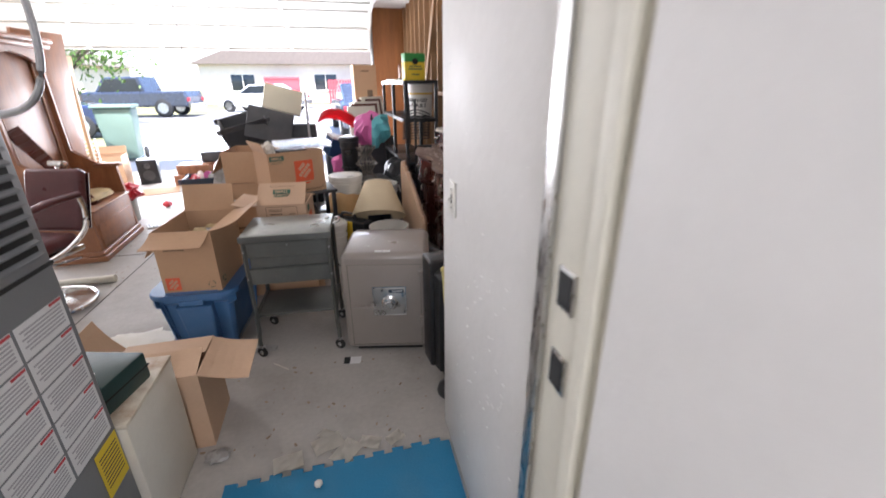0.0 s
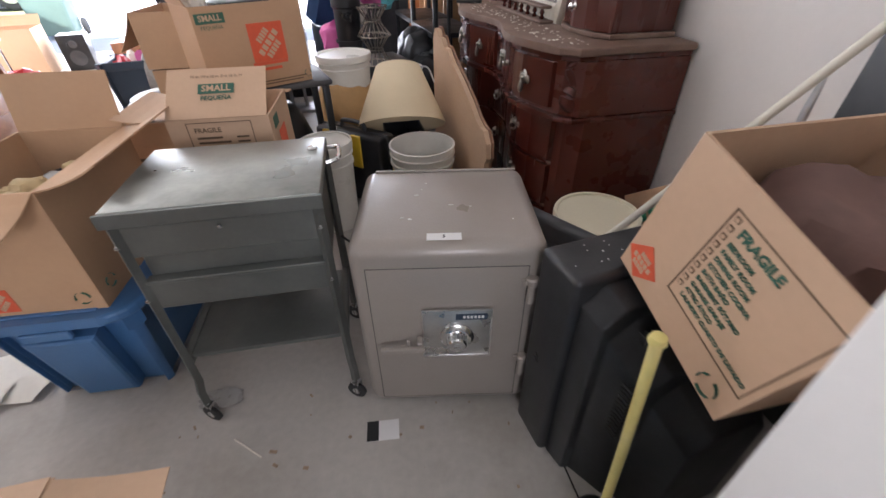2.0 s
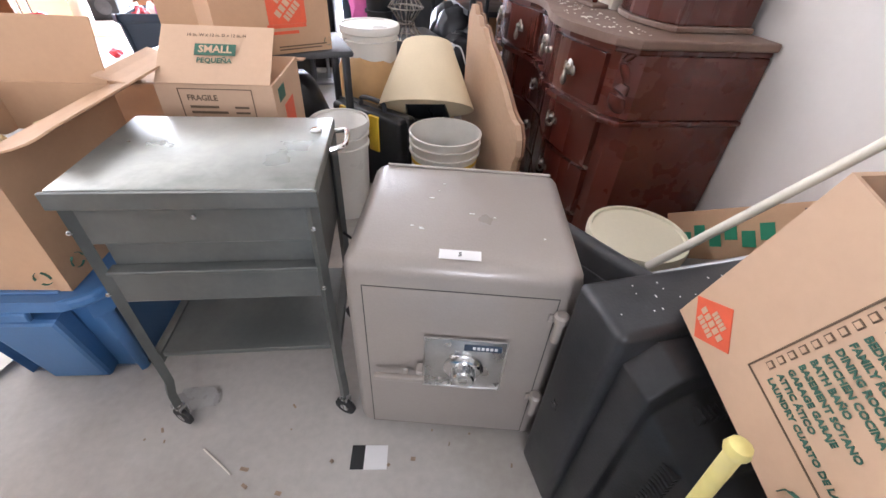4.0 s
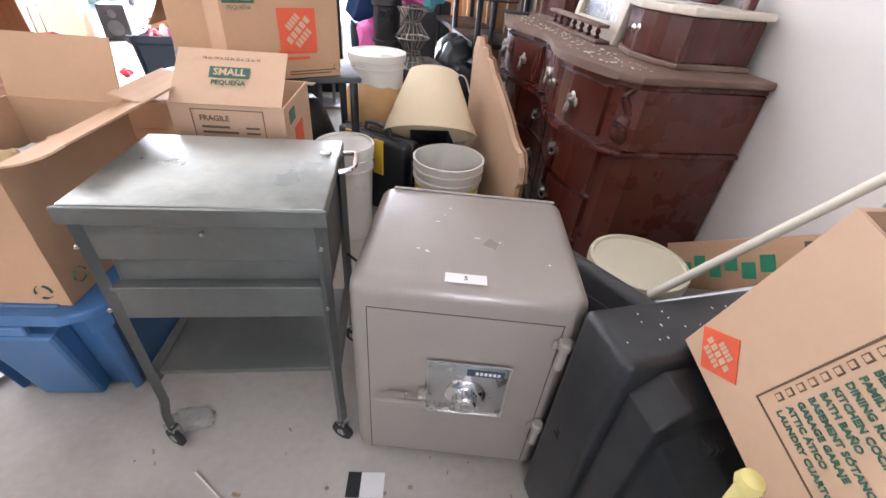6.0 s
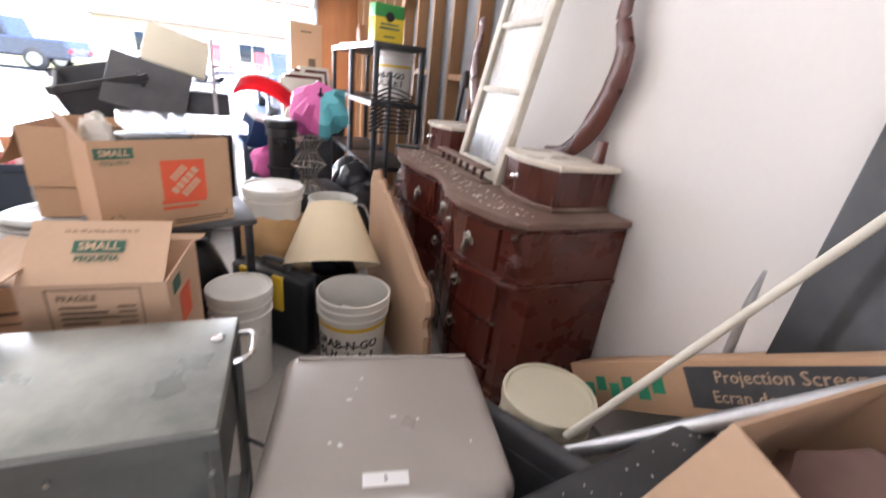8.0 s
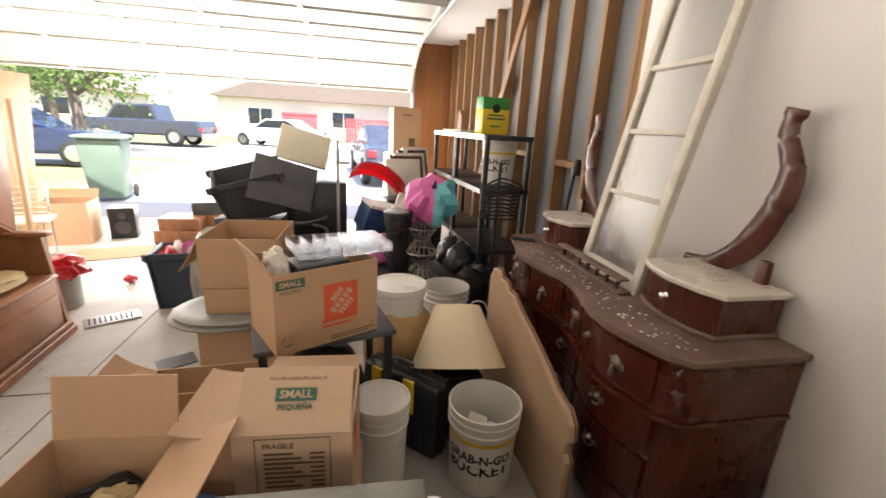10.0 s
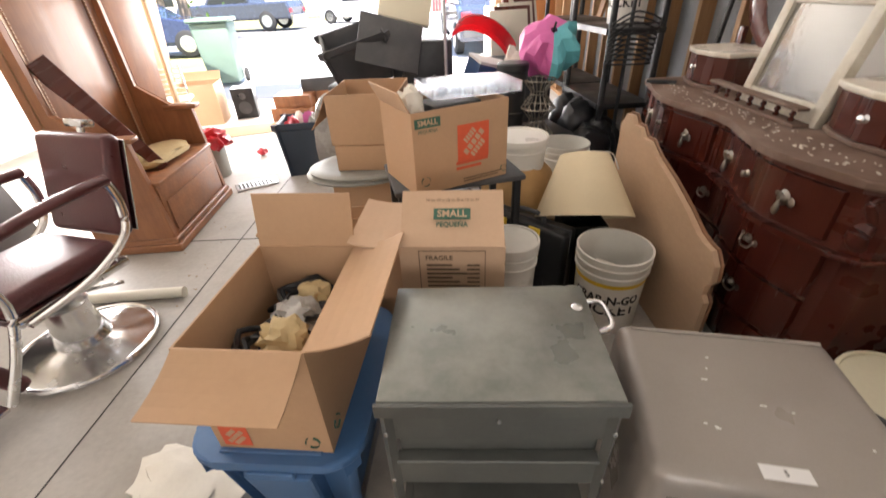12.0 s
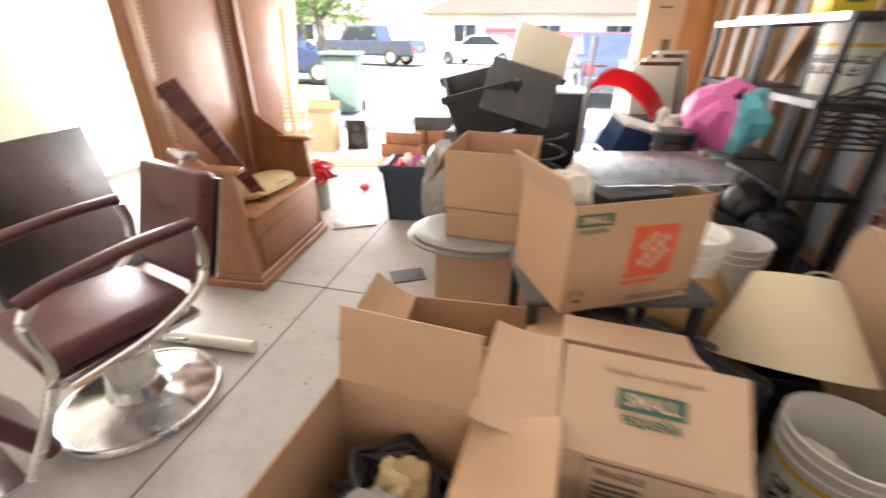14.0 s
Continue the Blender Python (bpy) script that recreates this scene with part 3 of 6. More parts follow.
def tree(m, seed, h, label):
    random.seed(seed)
    r = thing("tree", m, label, "tree")
    bm = bmesh.new()
    bm_tube(bm, spline([(0, 0, -0.05), (0.06, 0.02, h * 0.25), (-0.04, 0.05, h * 0.5), (0.1, 0, h * 0.8)], 5), lambda t: 0.24 * (1 - 0.75 * t), 10)
    tips = []
    for i in range(11):
        a = i * 2.4
        z0 = h * random.uniform(0.38, 0.7)
        L = random.uniform(1.3, 2.4)
        p = [(0, 0, z0), (math.cos(a) * L * 0.5, math.sin(a) * L * 0.5, z0 + L * 0.35), (math.cos(a) * L, math.sin(a) * L, z0 + L * random.uniform(0.2, 0.8))]
        bm_tube(bm, spline(p, 4), lambda t: 0.08 * (1 - 0.8 * t), 6)
        tips += spline(p, 4)[3:]
    add_mesh("trunk", bm, "bark", r, None, True)
    bm = bmesh.new()
    for i in range(2600):
        c = random.choice(tips) + Vector([random.gauss(0, 0.45) for _ in range(3)])
        q = Euler([random.uniform(0, 6.3) for _ in range(3)]).to_matrix()
        s = random.uniform(0.06, 0.12)
        vs = [bm.verts.new(c + q @ Vector(v) * s) for v in ((-1, 0, 0), (0, -0.5, 0.1), (1, 0, 0), (0, 0.5, 0.1))]
        bm.faces.new(vs)
    tagged(add_mesh("leaves", bm, "leaf", r), kind="stuff")


tree(pose(-9.6, 19.0, 0), 1, 4.6, "street tree with a green leafy crown")
tree(pose(-17, 30.5, 0), 2, 5.0, "green leafy tree before a house")
tree(pose(5.5, 30.0, 0), 3, 5.0, "green leafy tree beside the red fence")
bin_ = thing("wheelie_bin", pose(-4.3, 9.9, -0.01, 0, 0, 12), "green plastic wheeled refuse bin on the driveway", "bin")
bm = bmesh.new()
vs = bm_box(bm, (-0.3, -0.32, 0.06), (0.3, 0.32, 1.0))
for v in vs:
    if v.co.z < 0.5:
        v.co.x *= 0.78
        v.co.y *= 0.78
bmesh.ops.bevel(bm, geom=bm.edges[:], offset=0.04, segments=3, affect="EDGES", profile=0.5)
M["bin"] = mat("grey green bin plastic", (0.16, 0.24, 0.2), 0.5, 0, 0.08, 4, 0.1, 60)
add_mesh("body", bm, "bin", bin_, None, True)
box("lid", (-0.33, -0.36, 1.0), (0.33, 0.36, 1.06), "bin", bin_, None, 0.025, 3)
for x in (-0.28, 0.28):
    lathe("wheel", [(0.11, -0.025), (0.12, 0), (0.11, 0.025)], "tyre", bin_, pose(x, 0.28, 0.12, 0, 90), 18)

# ---- carton maker ----
def carton(m, w, d, h, label, flaps=(), mname="card", t=0.005, name="cardboard_box", inner=True, group=""):
    """An open carton, origin at the middle of its base. flaps: (side, length, degrees out from upright)."""
    r = thing(name, m, label, "box", group)
    bm = bmesh.new()
    bm_box(bm, (-w / 2, -d / 2, 0), (w / 2, -d / 2 + t, h))
    bm_box(bm, (-w / 2, d / 2 - t, 0), (w / 2, d / 2, h))
    bm_box(bm, (-w / 2, -d / 2 + t, 0), (-w / 2 + t, d / 2 - t, h))
    bm_box(bm, (w / 2 - t, -d / 2 + t, 0), (w / 2, d / 2 - t, h))
    bm_box(bm, (-w / 2 + t, -d / 2 + t, 0), (w / 2 - t, d / 2 - t, t))
    add_mesh("body", bm, mname, r)
    for side, L, deg in flaps:
        a = radians(deg)
        o, u = L * math.sin(a), L * math.cos(a)
        i = 0.004
        if side == "f":
            c = [(-w / 2 + i, -d / 2, h), (w / 2 - i, -d / 2, h), (w / 2 - i, -d / 2 - o, h + u), (-w / 2 + i, -d / 2 - o, h + u)]
        elif side == "b":
            c = [(w / 2 - i, d / 2, h), (-w / 2 + i, d / 2, h), (-w / 2 + i, d / 2 + o, h + u), (w / 2 - i, d / 2 + o, h + u)]
        elif side == "l":
            c = [(-w / 2, d / 2 - i, h), (-w / 2, -d / 2 + i, h), (-w / 2 - o, -d / 2 + i, h + u), (-w / 2 - o, d / 2 - i, h + u)]
        else:
            c = [(w / 2, -d / 2 + i, h), (w / 2, d / 2 - i, h), (w / 2 + o, d / 2 - i, h + u), (w / 2 + o, -d / 2 + i, h + u)]
        sheet("flap", c, t * 0.8, mname, r, 0.008 if deg > 20 else 0.0, 5)
    return r


def logo(parent, m, s):
    """The orange printed square with slanting pale bars."""
    g = box("printed_square", (-s / 2, -0.0012, -s / 2), (s / 2, 0, s / 2), "print_orange", parent, m, 0)
    bars = []
    for off, ln in ((-0.24, 0.42), (0.02, 0.80), (0.27, 0.52)):
        for k in range(5):
            x = (k - 2) * ln * s / 5
            bars.append(((-ln * s / 13, -0.0022, -0.085 * s), (ln * s / 13, -0.0013, 0.085 * s), pose(x * 0.75 - off * s * -0.5, 0, x * 0.75 - off * s * 0.75, 0, -45, 0)))
    boxes("pale_bar", bars, "card_light", g)


def bars(parent, rows, m="print_brown", mw=None):
    """Rows of printing too small to read: (x0, x1, z, height)."""
    boxes("printed_line", [((x0, -0.0012, z), (x1, 0, z + hh)) for x0, x1, z, hh in rows], m, parent, mw)


def recycle(parent, m, s):
    bm = bmesh.new()
    for k in range(3):
        a = radians(120 * k)
        pts = [(math.cos(a + b) * s, -0.001, math.sin(a + b) * s) for b in (0.0, 0.45, 0.9, 1.35)]
        bm_tube(bm, pts, s * 0.2, 6, 0.2)
    add_mesh("printed_arrows", bm, "print_green", parent, m)


# ---- safe ----
safe = thing("safe", pose(0.114, 2.262, 0, 0, 0, -11), "taupe steel floor safe with a dial plate and handle", "safe")
bm = bmesh.new()
bm_box(bm, (-0.232, 0.0, 0.02), (0.222, 0.395, 0.585))
bmesh.ops.bevel(bm, geom=bm.edges[:], offset=0.035, segments=5, affect="EDGES", profile=0.5)
add_mesh("body", bm, "safe", safe, None, True)
box("plinth", (-0.18, 0.03, 0), (0.18, 0.37, 0.03), "dark", safe, None, 0.004)
boxes("back_seam", [((-0.2, 0.362, 0.5845), (0.2, 0.372, 0.5895))], "safe", safe, None, 0.002)
box("door", (-0.192, -0.0015, 0.0515), (0.1775, 0.01, 0.5235), "safe", safe, None, 0.0012)
boxes("door_gap", [((-0.194, -0.0006, 0.05), (-0.1925, 0.005, 0.525)), ((0.178, -0.0006, 0.05), (0.1795, 0.005, 0.525)), ((-0.194, -0.0006, 0.524), (0.1795, 0.005, 0.5255)), ((-0.194, -0.0006, 0.0495), (0.1795, 0.005, 0.051))], "dark", safe)
box("dial_plate", (-0.07, -0.009, 0.237), (0.10, -0.006, 0.402), "steel", safe, None, 0.001)
boxes("plate_edge", [((-0.072, -0.011, 0.400), (0.102, -0.008, 0.404)), ((-0.072, -0.011, 0.235), (0.102, -0.008, 0.239)), ((-0.072, -0.011, 0.239), (-0.068, -0.008, 0.400)), ((0.098, -0.011, 0.239), (0.102, -0.008, 0.400))], "chrome", safe)
box("name_plate", (0.012, -0.0105, 0.368), (0.09, -0.009, 0.388), "navy", safe, None, 0.0005, 1)
boxes("name_bar", [((0.03 + 0.009 * k, -0.0115, 0.374), (0.036 + 0.009 * k, -0.0104, 0.382)) for k in range(6)], "label_white", safe)
dial = lathe("dial", [(0.043, 0), (0.043, 0.006), (0.034, 0.012), (0.026, 0.013), (0.024, 0.032), (0.020, 0.036)], "chrome", safe, pose(0.015, -0.009, 0.311, 90), 40)
boxes("knurl", [((0.0235, -0.0016, 0.014), (0.0265, 0.0016, 0.033), pose(0, 0, 0, 0, 0, k * 20)) for k in range(18)], "steel", dial)
lathe("dial_face", [(0.010, 0.0362), (0.010, 0.0372)], "steel", dial, None, 20)
hd = box("handle", (-0.175, -0.045, 0.289), (-0.066, -0.032, 0.304), "safe", safe, None, 0.004)
boxes("handle_post", [((-0.086, -0.034, 0.286), (-0.070, -0.006, 0.312)), ((-0.112, -0.034, 0.296), (-0.102, -0.028, 0.322))], "safe", safe, None, 0.003)
for zz in (0.21, 0.475):
    lathe("hinge", [(0.010, 0), (0.011, 0.006), (0.009, 0.05), (0.015, 0.056), (0.015, 0.07), (0.01, 0.074)], "safe", safe, pose(0.187, -0.012, zz - 0.05), 14)
    box("hinge_leaf", (0.165, -0.008, zz - 0.005), (0.187, -0.002, zz + 0.015), "safe", safe, None, 0.002)
box("sticker", (-0.052, 0.018, 0.5853), (0.026, 0.045, 0.586), "label_white", safe, pose(0.0, 0.004, 0), 0)
text("sticker_number", "5", 0.016, "dark", safe, pose(-0.013, 0.036, 0.5864))
random.seed(8)
boxes("scratch", [((x, y, 0.5851), (x + random.uniform(0.003, 0.012), y + 0.003, 0.5858)) for x, y in [(random.uniform(-0.12, 0.15), random.uniform(0.05, 0.3)) for _ in range(9)]], "label_white", safe)

# ---- metal cart ----
cart = thing("metal_cart", pose(-0.357, 2.545, 0, 0, 0, -2), "grey-green metal cabinet cart with paler blotched lid on casters", "cart")
CW, CD, CZ = 0.218, 0.164, 0.69
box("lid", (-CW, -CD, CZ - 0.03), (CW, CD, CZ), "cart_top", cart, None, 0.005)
box("lid_lip", (-CW - 0.004, -CD - 0.009, CZ - 0.034), (CW + 0.004, -CD - 0.001, CZ - 0.002), "cart", cart, None, 0.0008, 1)
boxes("body", [((-CW + 0.025, -CD + 0.03, 0.42), (CW - 0.02, CD - 0.01, CZ - 0.031))], "cart", cart, None, 0.003)
boxes("front_rail", [((-CW + 0.02, -CD + 0.008, 0.57), (CW - 0.02, -CD + 0.029, CZ - 0.042)), ((-CW + 0.02, -CD + 0.008, 0.42), (CW - 0.02, -CD + 0.029, 0.50)), ((-CW + 0.02, -CD + 0.001, 0.497), (CW - 0.02, -CD + 0.029, 0.507))], "cart", cart, None, 0.002)
for sx in (-1, 1):
    for sy in (-1, 1):
        x, y = sx * (CW - 0.012), sy * (CD - 0.008)
        pts = [(x, y, CZ - 0.035), (x, y, 0.2), (x, y, 0.15), (x + sx * 0.004, y + sy * 0.01, 0.11), (x + sx * 0.004, y + sy * 0.012, 0.065)]
        bm = bmesh.new()
        bm_tube(bm, pts, 0.015, 4, 0.8)
        add_mesh("leg", bm, "cart", cart)
        lathe("caster_stem", [(0.008, 0.05), (0.012, 0.062), (0.008, 0.07)], "steel", cart, pose(x + sx * 0.004, y + sy * 0.012, 0), 12)
        cw = lathe("caster_wheel", [(0.022, -0.007), (0.029, -0.005), (0.029, 0.005), (0.022, 0.007)], "tyre", cart, pose(x + 0.004, y + sy * 0.012 - 0.012, 0.029, 0, 90, 62), 20)
        boxes("caster_fork", [((-0.011, -0.012, 0.026), (-0.008, 0.006, 0.062)), ((0.008, -0.012, 0.026), (0.011, 0.006, 0.062)), ((-0.011, -0.012, 0.060), (0.011, 0.010, 0.064))], "steel", cart, pose(x + 0.004, y + sy * 0.012 - 0.006, 0, 0, 0, 62), 0.0)
        lathe("hub", [(0.012, -0.0075), (0.012, 0.0075)], "steel", cw, None, 14)
box("shelf", (-CW + 0.02, -CD + 0.02, 0.225), (CW - 0.02, CD - 0.02, 0.24), "cart", cart, None, 0.003)
for x in (-CW + 0.004, CW - 0.024):
    box("shelf_brace", (x, -CD + 0.01, 0.215), (x + 0.02, CD - 0.01, 0.245), "cart", cart, None, 0.002)
random.seed(2)
for x, z in [(-CW + 0.012, 0.61), (CW - 0.012, 0.61), (-CW + 0.012, 0.46), (CW - 0.012, 0.46), (0.0, 0.632)]:
    lathe("rivet", [(0.005, 0), (0.004, 0.003), (0.001, 0.004)], "steel", cart, pose(x, -CD - 0.001 + (0.004 if abs(x) < 0.1 else -0.008), z, 90), 10)
tube("handle", spline([(CW + 0.004, 0.02, CZ - 0.015), (CW + 0.032, 0.03, CZ - 0.01), (CW + 0.036, 0.07, CZ - 0.008), (CW + 0.03, 0.11, CZ - 0.01), (CW + 0.004, 0.12, CZ - 0.015)], 5), 0.006, "chrome", cart, None, 8)
lathe("lock", [(0.013, 0), (0.013, 0.004), (0.009, 0.007)], "chrome", cart, pose(CW - 0.03, 0.08, CZ), 16)
tube("hanging_cord", spline([(CW, 0.1, 0.4), (CW + 0.05, 0.14, 0.3), (CW + 0.02, 0.18, 0.22), (CW + 0.06, 0.12, 0.1), (CW + 0.03, 0.1, 0.01)], 6), 0.004, "black", cart, None, 6)


# ---- plastic tubs ----
def tub(m, w, d, h, mname, label, name="storage_tub", group=""):
    r = thing(name, m, label, "storage tub", group)
    bm = bmesh.new()

    def ring(k, z, inset):
        pts = []
        for sx, sy in ((-1, -1), (1, -1), (1, 1), (-1, 1)):
            for q in ((0.86, 1.0), (1.0, 0.86)) if sx * sy > 0 else ((1.0, 0.86), (0.86, 1.0)):
                pts.append(bm.verts.new((sx * (w / 2 * k - inset) * q[0], sy * (d / 2 * k - inset) * q[1], z)))
        return pts
    rs = [ring(0.80, 0, 0), ring(0.93, h - 0.07, 0), ring(0.93, h - 0.06, 0), ring(1.0, h - 0.045, 0), ring(1.0, h, 0), ring(0.99, h + 0.003, 0.006), ring(0.94, h - 0.01, 0.008), ring(0.79, 0.012, 0.006)]
    for a, b in zip(rs, rs[1:]):
        for i in range(8):
            bm.faces.new((a[i], a[(i + 1) % 8], b[(i + 1) % 8], b[i]))
    bm.faces.new(rs[0])
    bm.faces.new(rs[-1])
    bmesh.ops.bevel(bm, geom=[e for e in bm.edges if abs(e.verts[0].co.z - e.verts[1].co.z) > h * 0.5], offset=0.015, segments=2, affect="EDGES", profile=0.5)
    add_mesh("body", bm, mname, r, None, True)
    return r


bt = tub(pose(-0.875, 2.775, 0, 0, 0, -4), 0.42, 0.56, 0.335, "blue", "blue plastic storage tub with a lid under a carton")
LIDPTS = []
for cx_, cy_, a0 in ((0.135, -0.205, -90), (0.135, 0.205, 0), (-0.135, 0.205, 90), (-0.135, -0.205, 180)):
    LIDPTS += [(cx_ + 0.09 * math.cos(radians(a0 + 15 * k)), cy_ + 0.09 * math.sin(radians(a0 + 15 * k))) for k in range(7)]
lid = prism("lid", [(x, -y) for x, y in LIDPTS], 0.032, "blue", bt, pose(0, 0, 0.329, 90, 0, 0), 0.009)
boxes("lid_rib", [((-0.13, -0.27, 0.3612), (0.13, -0.255, 0.366)), ((-0.06, -0.30, 0.30), (0.06, -0.285, 0.327))], "blue", bt, None, 0.003)
prism("front_bulge", [(-0.075, 0.0), (0.075, 0.0), (0.09, 0.28), (-0.09, 0.28)], 0.06, "blue", bt, pose(0.0, -0.2385, 0.004, 9.5), 0.012)

# big open carton on the tub
bb = carton(pose(-0.862, 2.718, 0.3625, 0, 0, -5), 0.285, 0.405, 0.335, "open brown cardboard carton full of cables, on a blue tub",
            [("f", 0.145, 106), ("r", 0.15, 70), ("b", 0.15, 12), ("l", 0.14, 158)], "card")
bars(bb, [(-0.1, 0.02, 0.27, 0.008), (-0.1, 0.05, 0.25, 0.006), (-0.1, 0.0, 0.235, 0.006)], "print_brown", pose(0, -0.2035, 0))
recycle(bb, pose(0.1, -0.2035, 0.04), 0.018)
recycle(bb, pose(0.143, -0.15, 0.05, 0, 0, 90), 0.018)
logo(bb, pose(-0.09, -0.203, 0.05), 0.07)


def cable_coil(m, seed, r0, n, mname, label, rad=0.006):
    random.seed(seed)
    pts = []
    for i in range(n * 12):
        a = i * 2 * math.pi / 12
        pts.append((r0 * (0.55 + 0.7 * random.random()) * math.cos(a) + 0.02 * random.random(), r0 * 0.9 * (0.55 + 0.8 * random.random()) * math.sin(a), rad + random.uniform(0, 0.05)))
    return tagged(tube("cable_coil", spline(pts, 2), rad, mname, None, m, 6), label, "cable")


cable_coil(pose(-0.84, 2.80, 0.55), 1, 0.09, 6, "black", "coiled black cable in an open carton", 0.008)
cable_coil(pose(-0.89, 2.63, 0.56), 2, 0.08, 5, "black", "coiled black extension cable in an open carton", 0.008)
tagged(crumple("plastic_bag", (-0.97, 2.56, 0.37), (-0.76, 2.87, 0.55), "bag", None, None, 3), "crumpled black plastic bag inside an open carton", "bag")
tagged(crumple("plastic_wrap", (-0.90, 2.68, 0.55), (-0.78, 2.79, 0.64), "clearbag", None, None, 5, 0.5, 9), "crumpled grey clear plastic wrap", "bag")
tagged(crumple("cloth_glove", (-0.86, 2.77, 0.56), (-0.77, 2.86, 0.64), "tan_cloth", None, None, 6, 0.5, 8), "worn tan work glove on cables", "glove")
tagged(crumple("cloth_bundle", (-0.88, 2.56, 0.58), (-0.77, 2.66, 0.68), "tan_cloth", None, None, 9, 0.6, 8), "cream cloth bundle on the carton's edge", "cloth")

# small carton with the standing flap, behind the cart
sb = carton(pose(-0.425, 2.992, 0.40, 0, 0, -4), 0.285, 0.285, 0.315, "open small brown moving carton with printed standing flap",
            [("f", 0.165, -50), ("l", 0.14, 84), ("b", 0.15, 105)], "card_light")
fm = pose(0, -0.1475, 0.3200, -50, 0, 0)
box("printed_label", (-0.05, -0.0012, 0.078), (0.05, 0, 0.110), "print_green", sb, fm, 0)
text("printed_word", "SMALL", 0.028, "card_light", sb, fm @ pose(0, -0.0016, 0.094) @ UPRIGHT, 1.0, 0.0006)
text("printed_word", "PEQUEÑA", 0.019, "print_green", sb, fm @ pose(0, -0.0008, 0.063) @ UPRIGHT, 1.0, 0.0004)
text("printed_word", "16 in. W x 12 in. D x 12 in. H", 0.012, "print_brown", sb, fm @ pose(0, -0.0008, 0.135) @ UPRIGHT)
text("printed_word", "FRAGILE", 0.02, "print_brown", sb, pose(-0.035, -0.1433, 0.282) @ UPRIGHT, 1.0, 0.0004)
bars(sb, [(-0.09, 0.09, 0.222, 0.002), (-0.09, 0.09, 0.06, 0.002), (-0.09, -0.088, 0.06, 0.164), (0.088, 0.09, 0.06, 0.164)] + [(-0.07, 0.0 + 0.02 * (k % 3), 0.175 - 0.014 * k, 0.006) for k in range(8)] + [(0.04, 0.075, 0.175 - 0.014 * k, 0.005) for k in range(8)], "print_brown", pose(0, -0.1435, 0.082))
box("printed_label", (0.1425, -0.10, 0.26), (0.1440, -0.04, 0.295), "print_green", sb, None, 0)
box("printed_square", (0.1425, -0.06, 0.15), (0.1440, 0.03, 0.24), "print_orange", sb, None, 0)
# support under it
us = carton(pose(-0.425, 3.02, 0.0, 0, 0, -2), 0.31, 0.33, 0.395, "closed brown cardboard carton under another carton", [], "card")
box("lid", (-0.155, -0.165, 0.394), (0.155, 0.165, 0.399), "card", us, None, 0.001)
# third carton behind with torn flap
tb = carton(pose(-0.80, 3.30, 0.0, 0, 0, 4), 0.36, 0.34, 0.55, "tall open brown cardboard carton with ragged flaps",
            [("l", 0.14, 55), ("f", 0.13, 10), ("r", 0.13, 60)], "card")
bars(tb, [(-0.08, 0.1, 0.50, 0.01), (-0.08, 0.1, 0.47, 0.006)], "print_brown", pose(0, -0.171, 0))

# black side table carrying the moving carton
st = thing("side_table", pose(-0.42, 3.60, 0, 0, 0, 14), "low black folding table holding a moving carton", "table")
box("top", (-0.27, -0.17, 0.62), (0.27, 0.17, 0.645), "charcoal", st, None, 0.01)
for x in (-0.24, 0.24):
    for y in (-0.14, 0.14):
        box("leg", (x - 0.015, y - 0.015, 0), (x + 0.015, y + 0.015, 0.62), "black", st, None, 0.004)
tagged(crumple("duffel_bag", (-0.62, 3.47, 0.0), (-0.22, 3.74, 0.58), "bag", None, None, 12, 0.12, 5), "black canvas bag under a side table", "bag")
lb = carton(pose(-0.445, 3.55, 0.647, 0, 0, 28), 0.40, 0.29, 0.30, "open small brown moving carton with orange printed square", [], "card")
sheet("flap", [(-0.20, 0.14, 0.30), (-0.20, -0.14, 0.30), (-0.235, -0.14, 0.37), (-0.235, 0.14, 0.37)], 0.004, "card_light", lb)
fm = pose(0, -0.1455, 0)
logo(lb, fm @ pose(0.045, 0, 0.165), 0.135)
box("printed_label", (-0.19, -0.0012, 0.245), (-0.09, 0, 0.278), "print_green", lb, fm, 0)
text("printed_word", "SMALL", 0.027, "card_light", lb, fm @ pose(-0.14, -0.0016, 0.262) @ UPRIGHT, 1.0, 0.0006)
text("printed_word", "PEQUEÑA", 0.017, "print_green", lb, fm @ pose(-0.14, -0.0008, 0.232) @ UPRIGHT)
bars(lb, [(-0.03, 0.11, 0.085, 0.012), (-0.03, 0.08, 0.065, 0.01)], "print_orange", fm)
bars(lb, [(0.0, 0.18, 0.022, 0.004), (0.0, 0.16, 0.012, 0.004)], "print_brown", fm)
recycle(lb, pose(0.185, -0.146, 0.03), 0.014)
recycle(lb, pose(-0.16, -0.146, 0.05), 0.018)
tr = thing("plastic_tray", pose(-0.345, 3.62, 0.957, 3, 2, 24), "clear plastic compartment tray lying on a carton", "tray")
box("base", (-0.19, -0.09, 0.0), (0.19, 0.09, 0.004), "clear", tr, None, 0)
boxes("divider", [((-0.19 + 0.054 * k, -0.09, 0.004), (-0.187 + 0.054 * k, 0.09, 0.04)) for k in range(8)] + [((-0.19, y, 0.004), (0.19, y + 0.003, 0.04)) for y in (-0.09, -0.03, 0.03, 0.087)], "clear", tr)
tagged(crumple("paper_scrap", (-0.19, -0.10, 0.2), (-0.11, 0.02, 0.37), "paper", None, pose(-0.445, 3.55, 0.647, 0, 0, 28), 15, 0.5, 7), "crumpled torn packing paper in a carton", "paper")
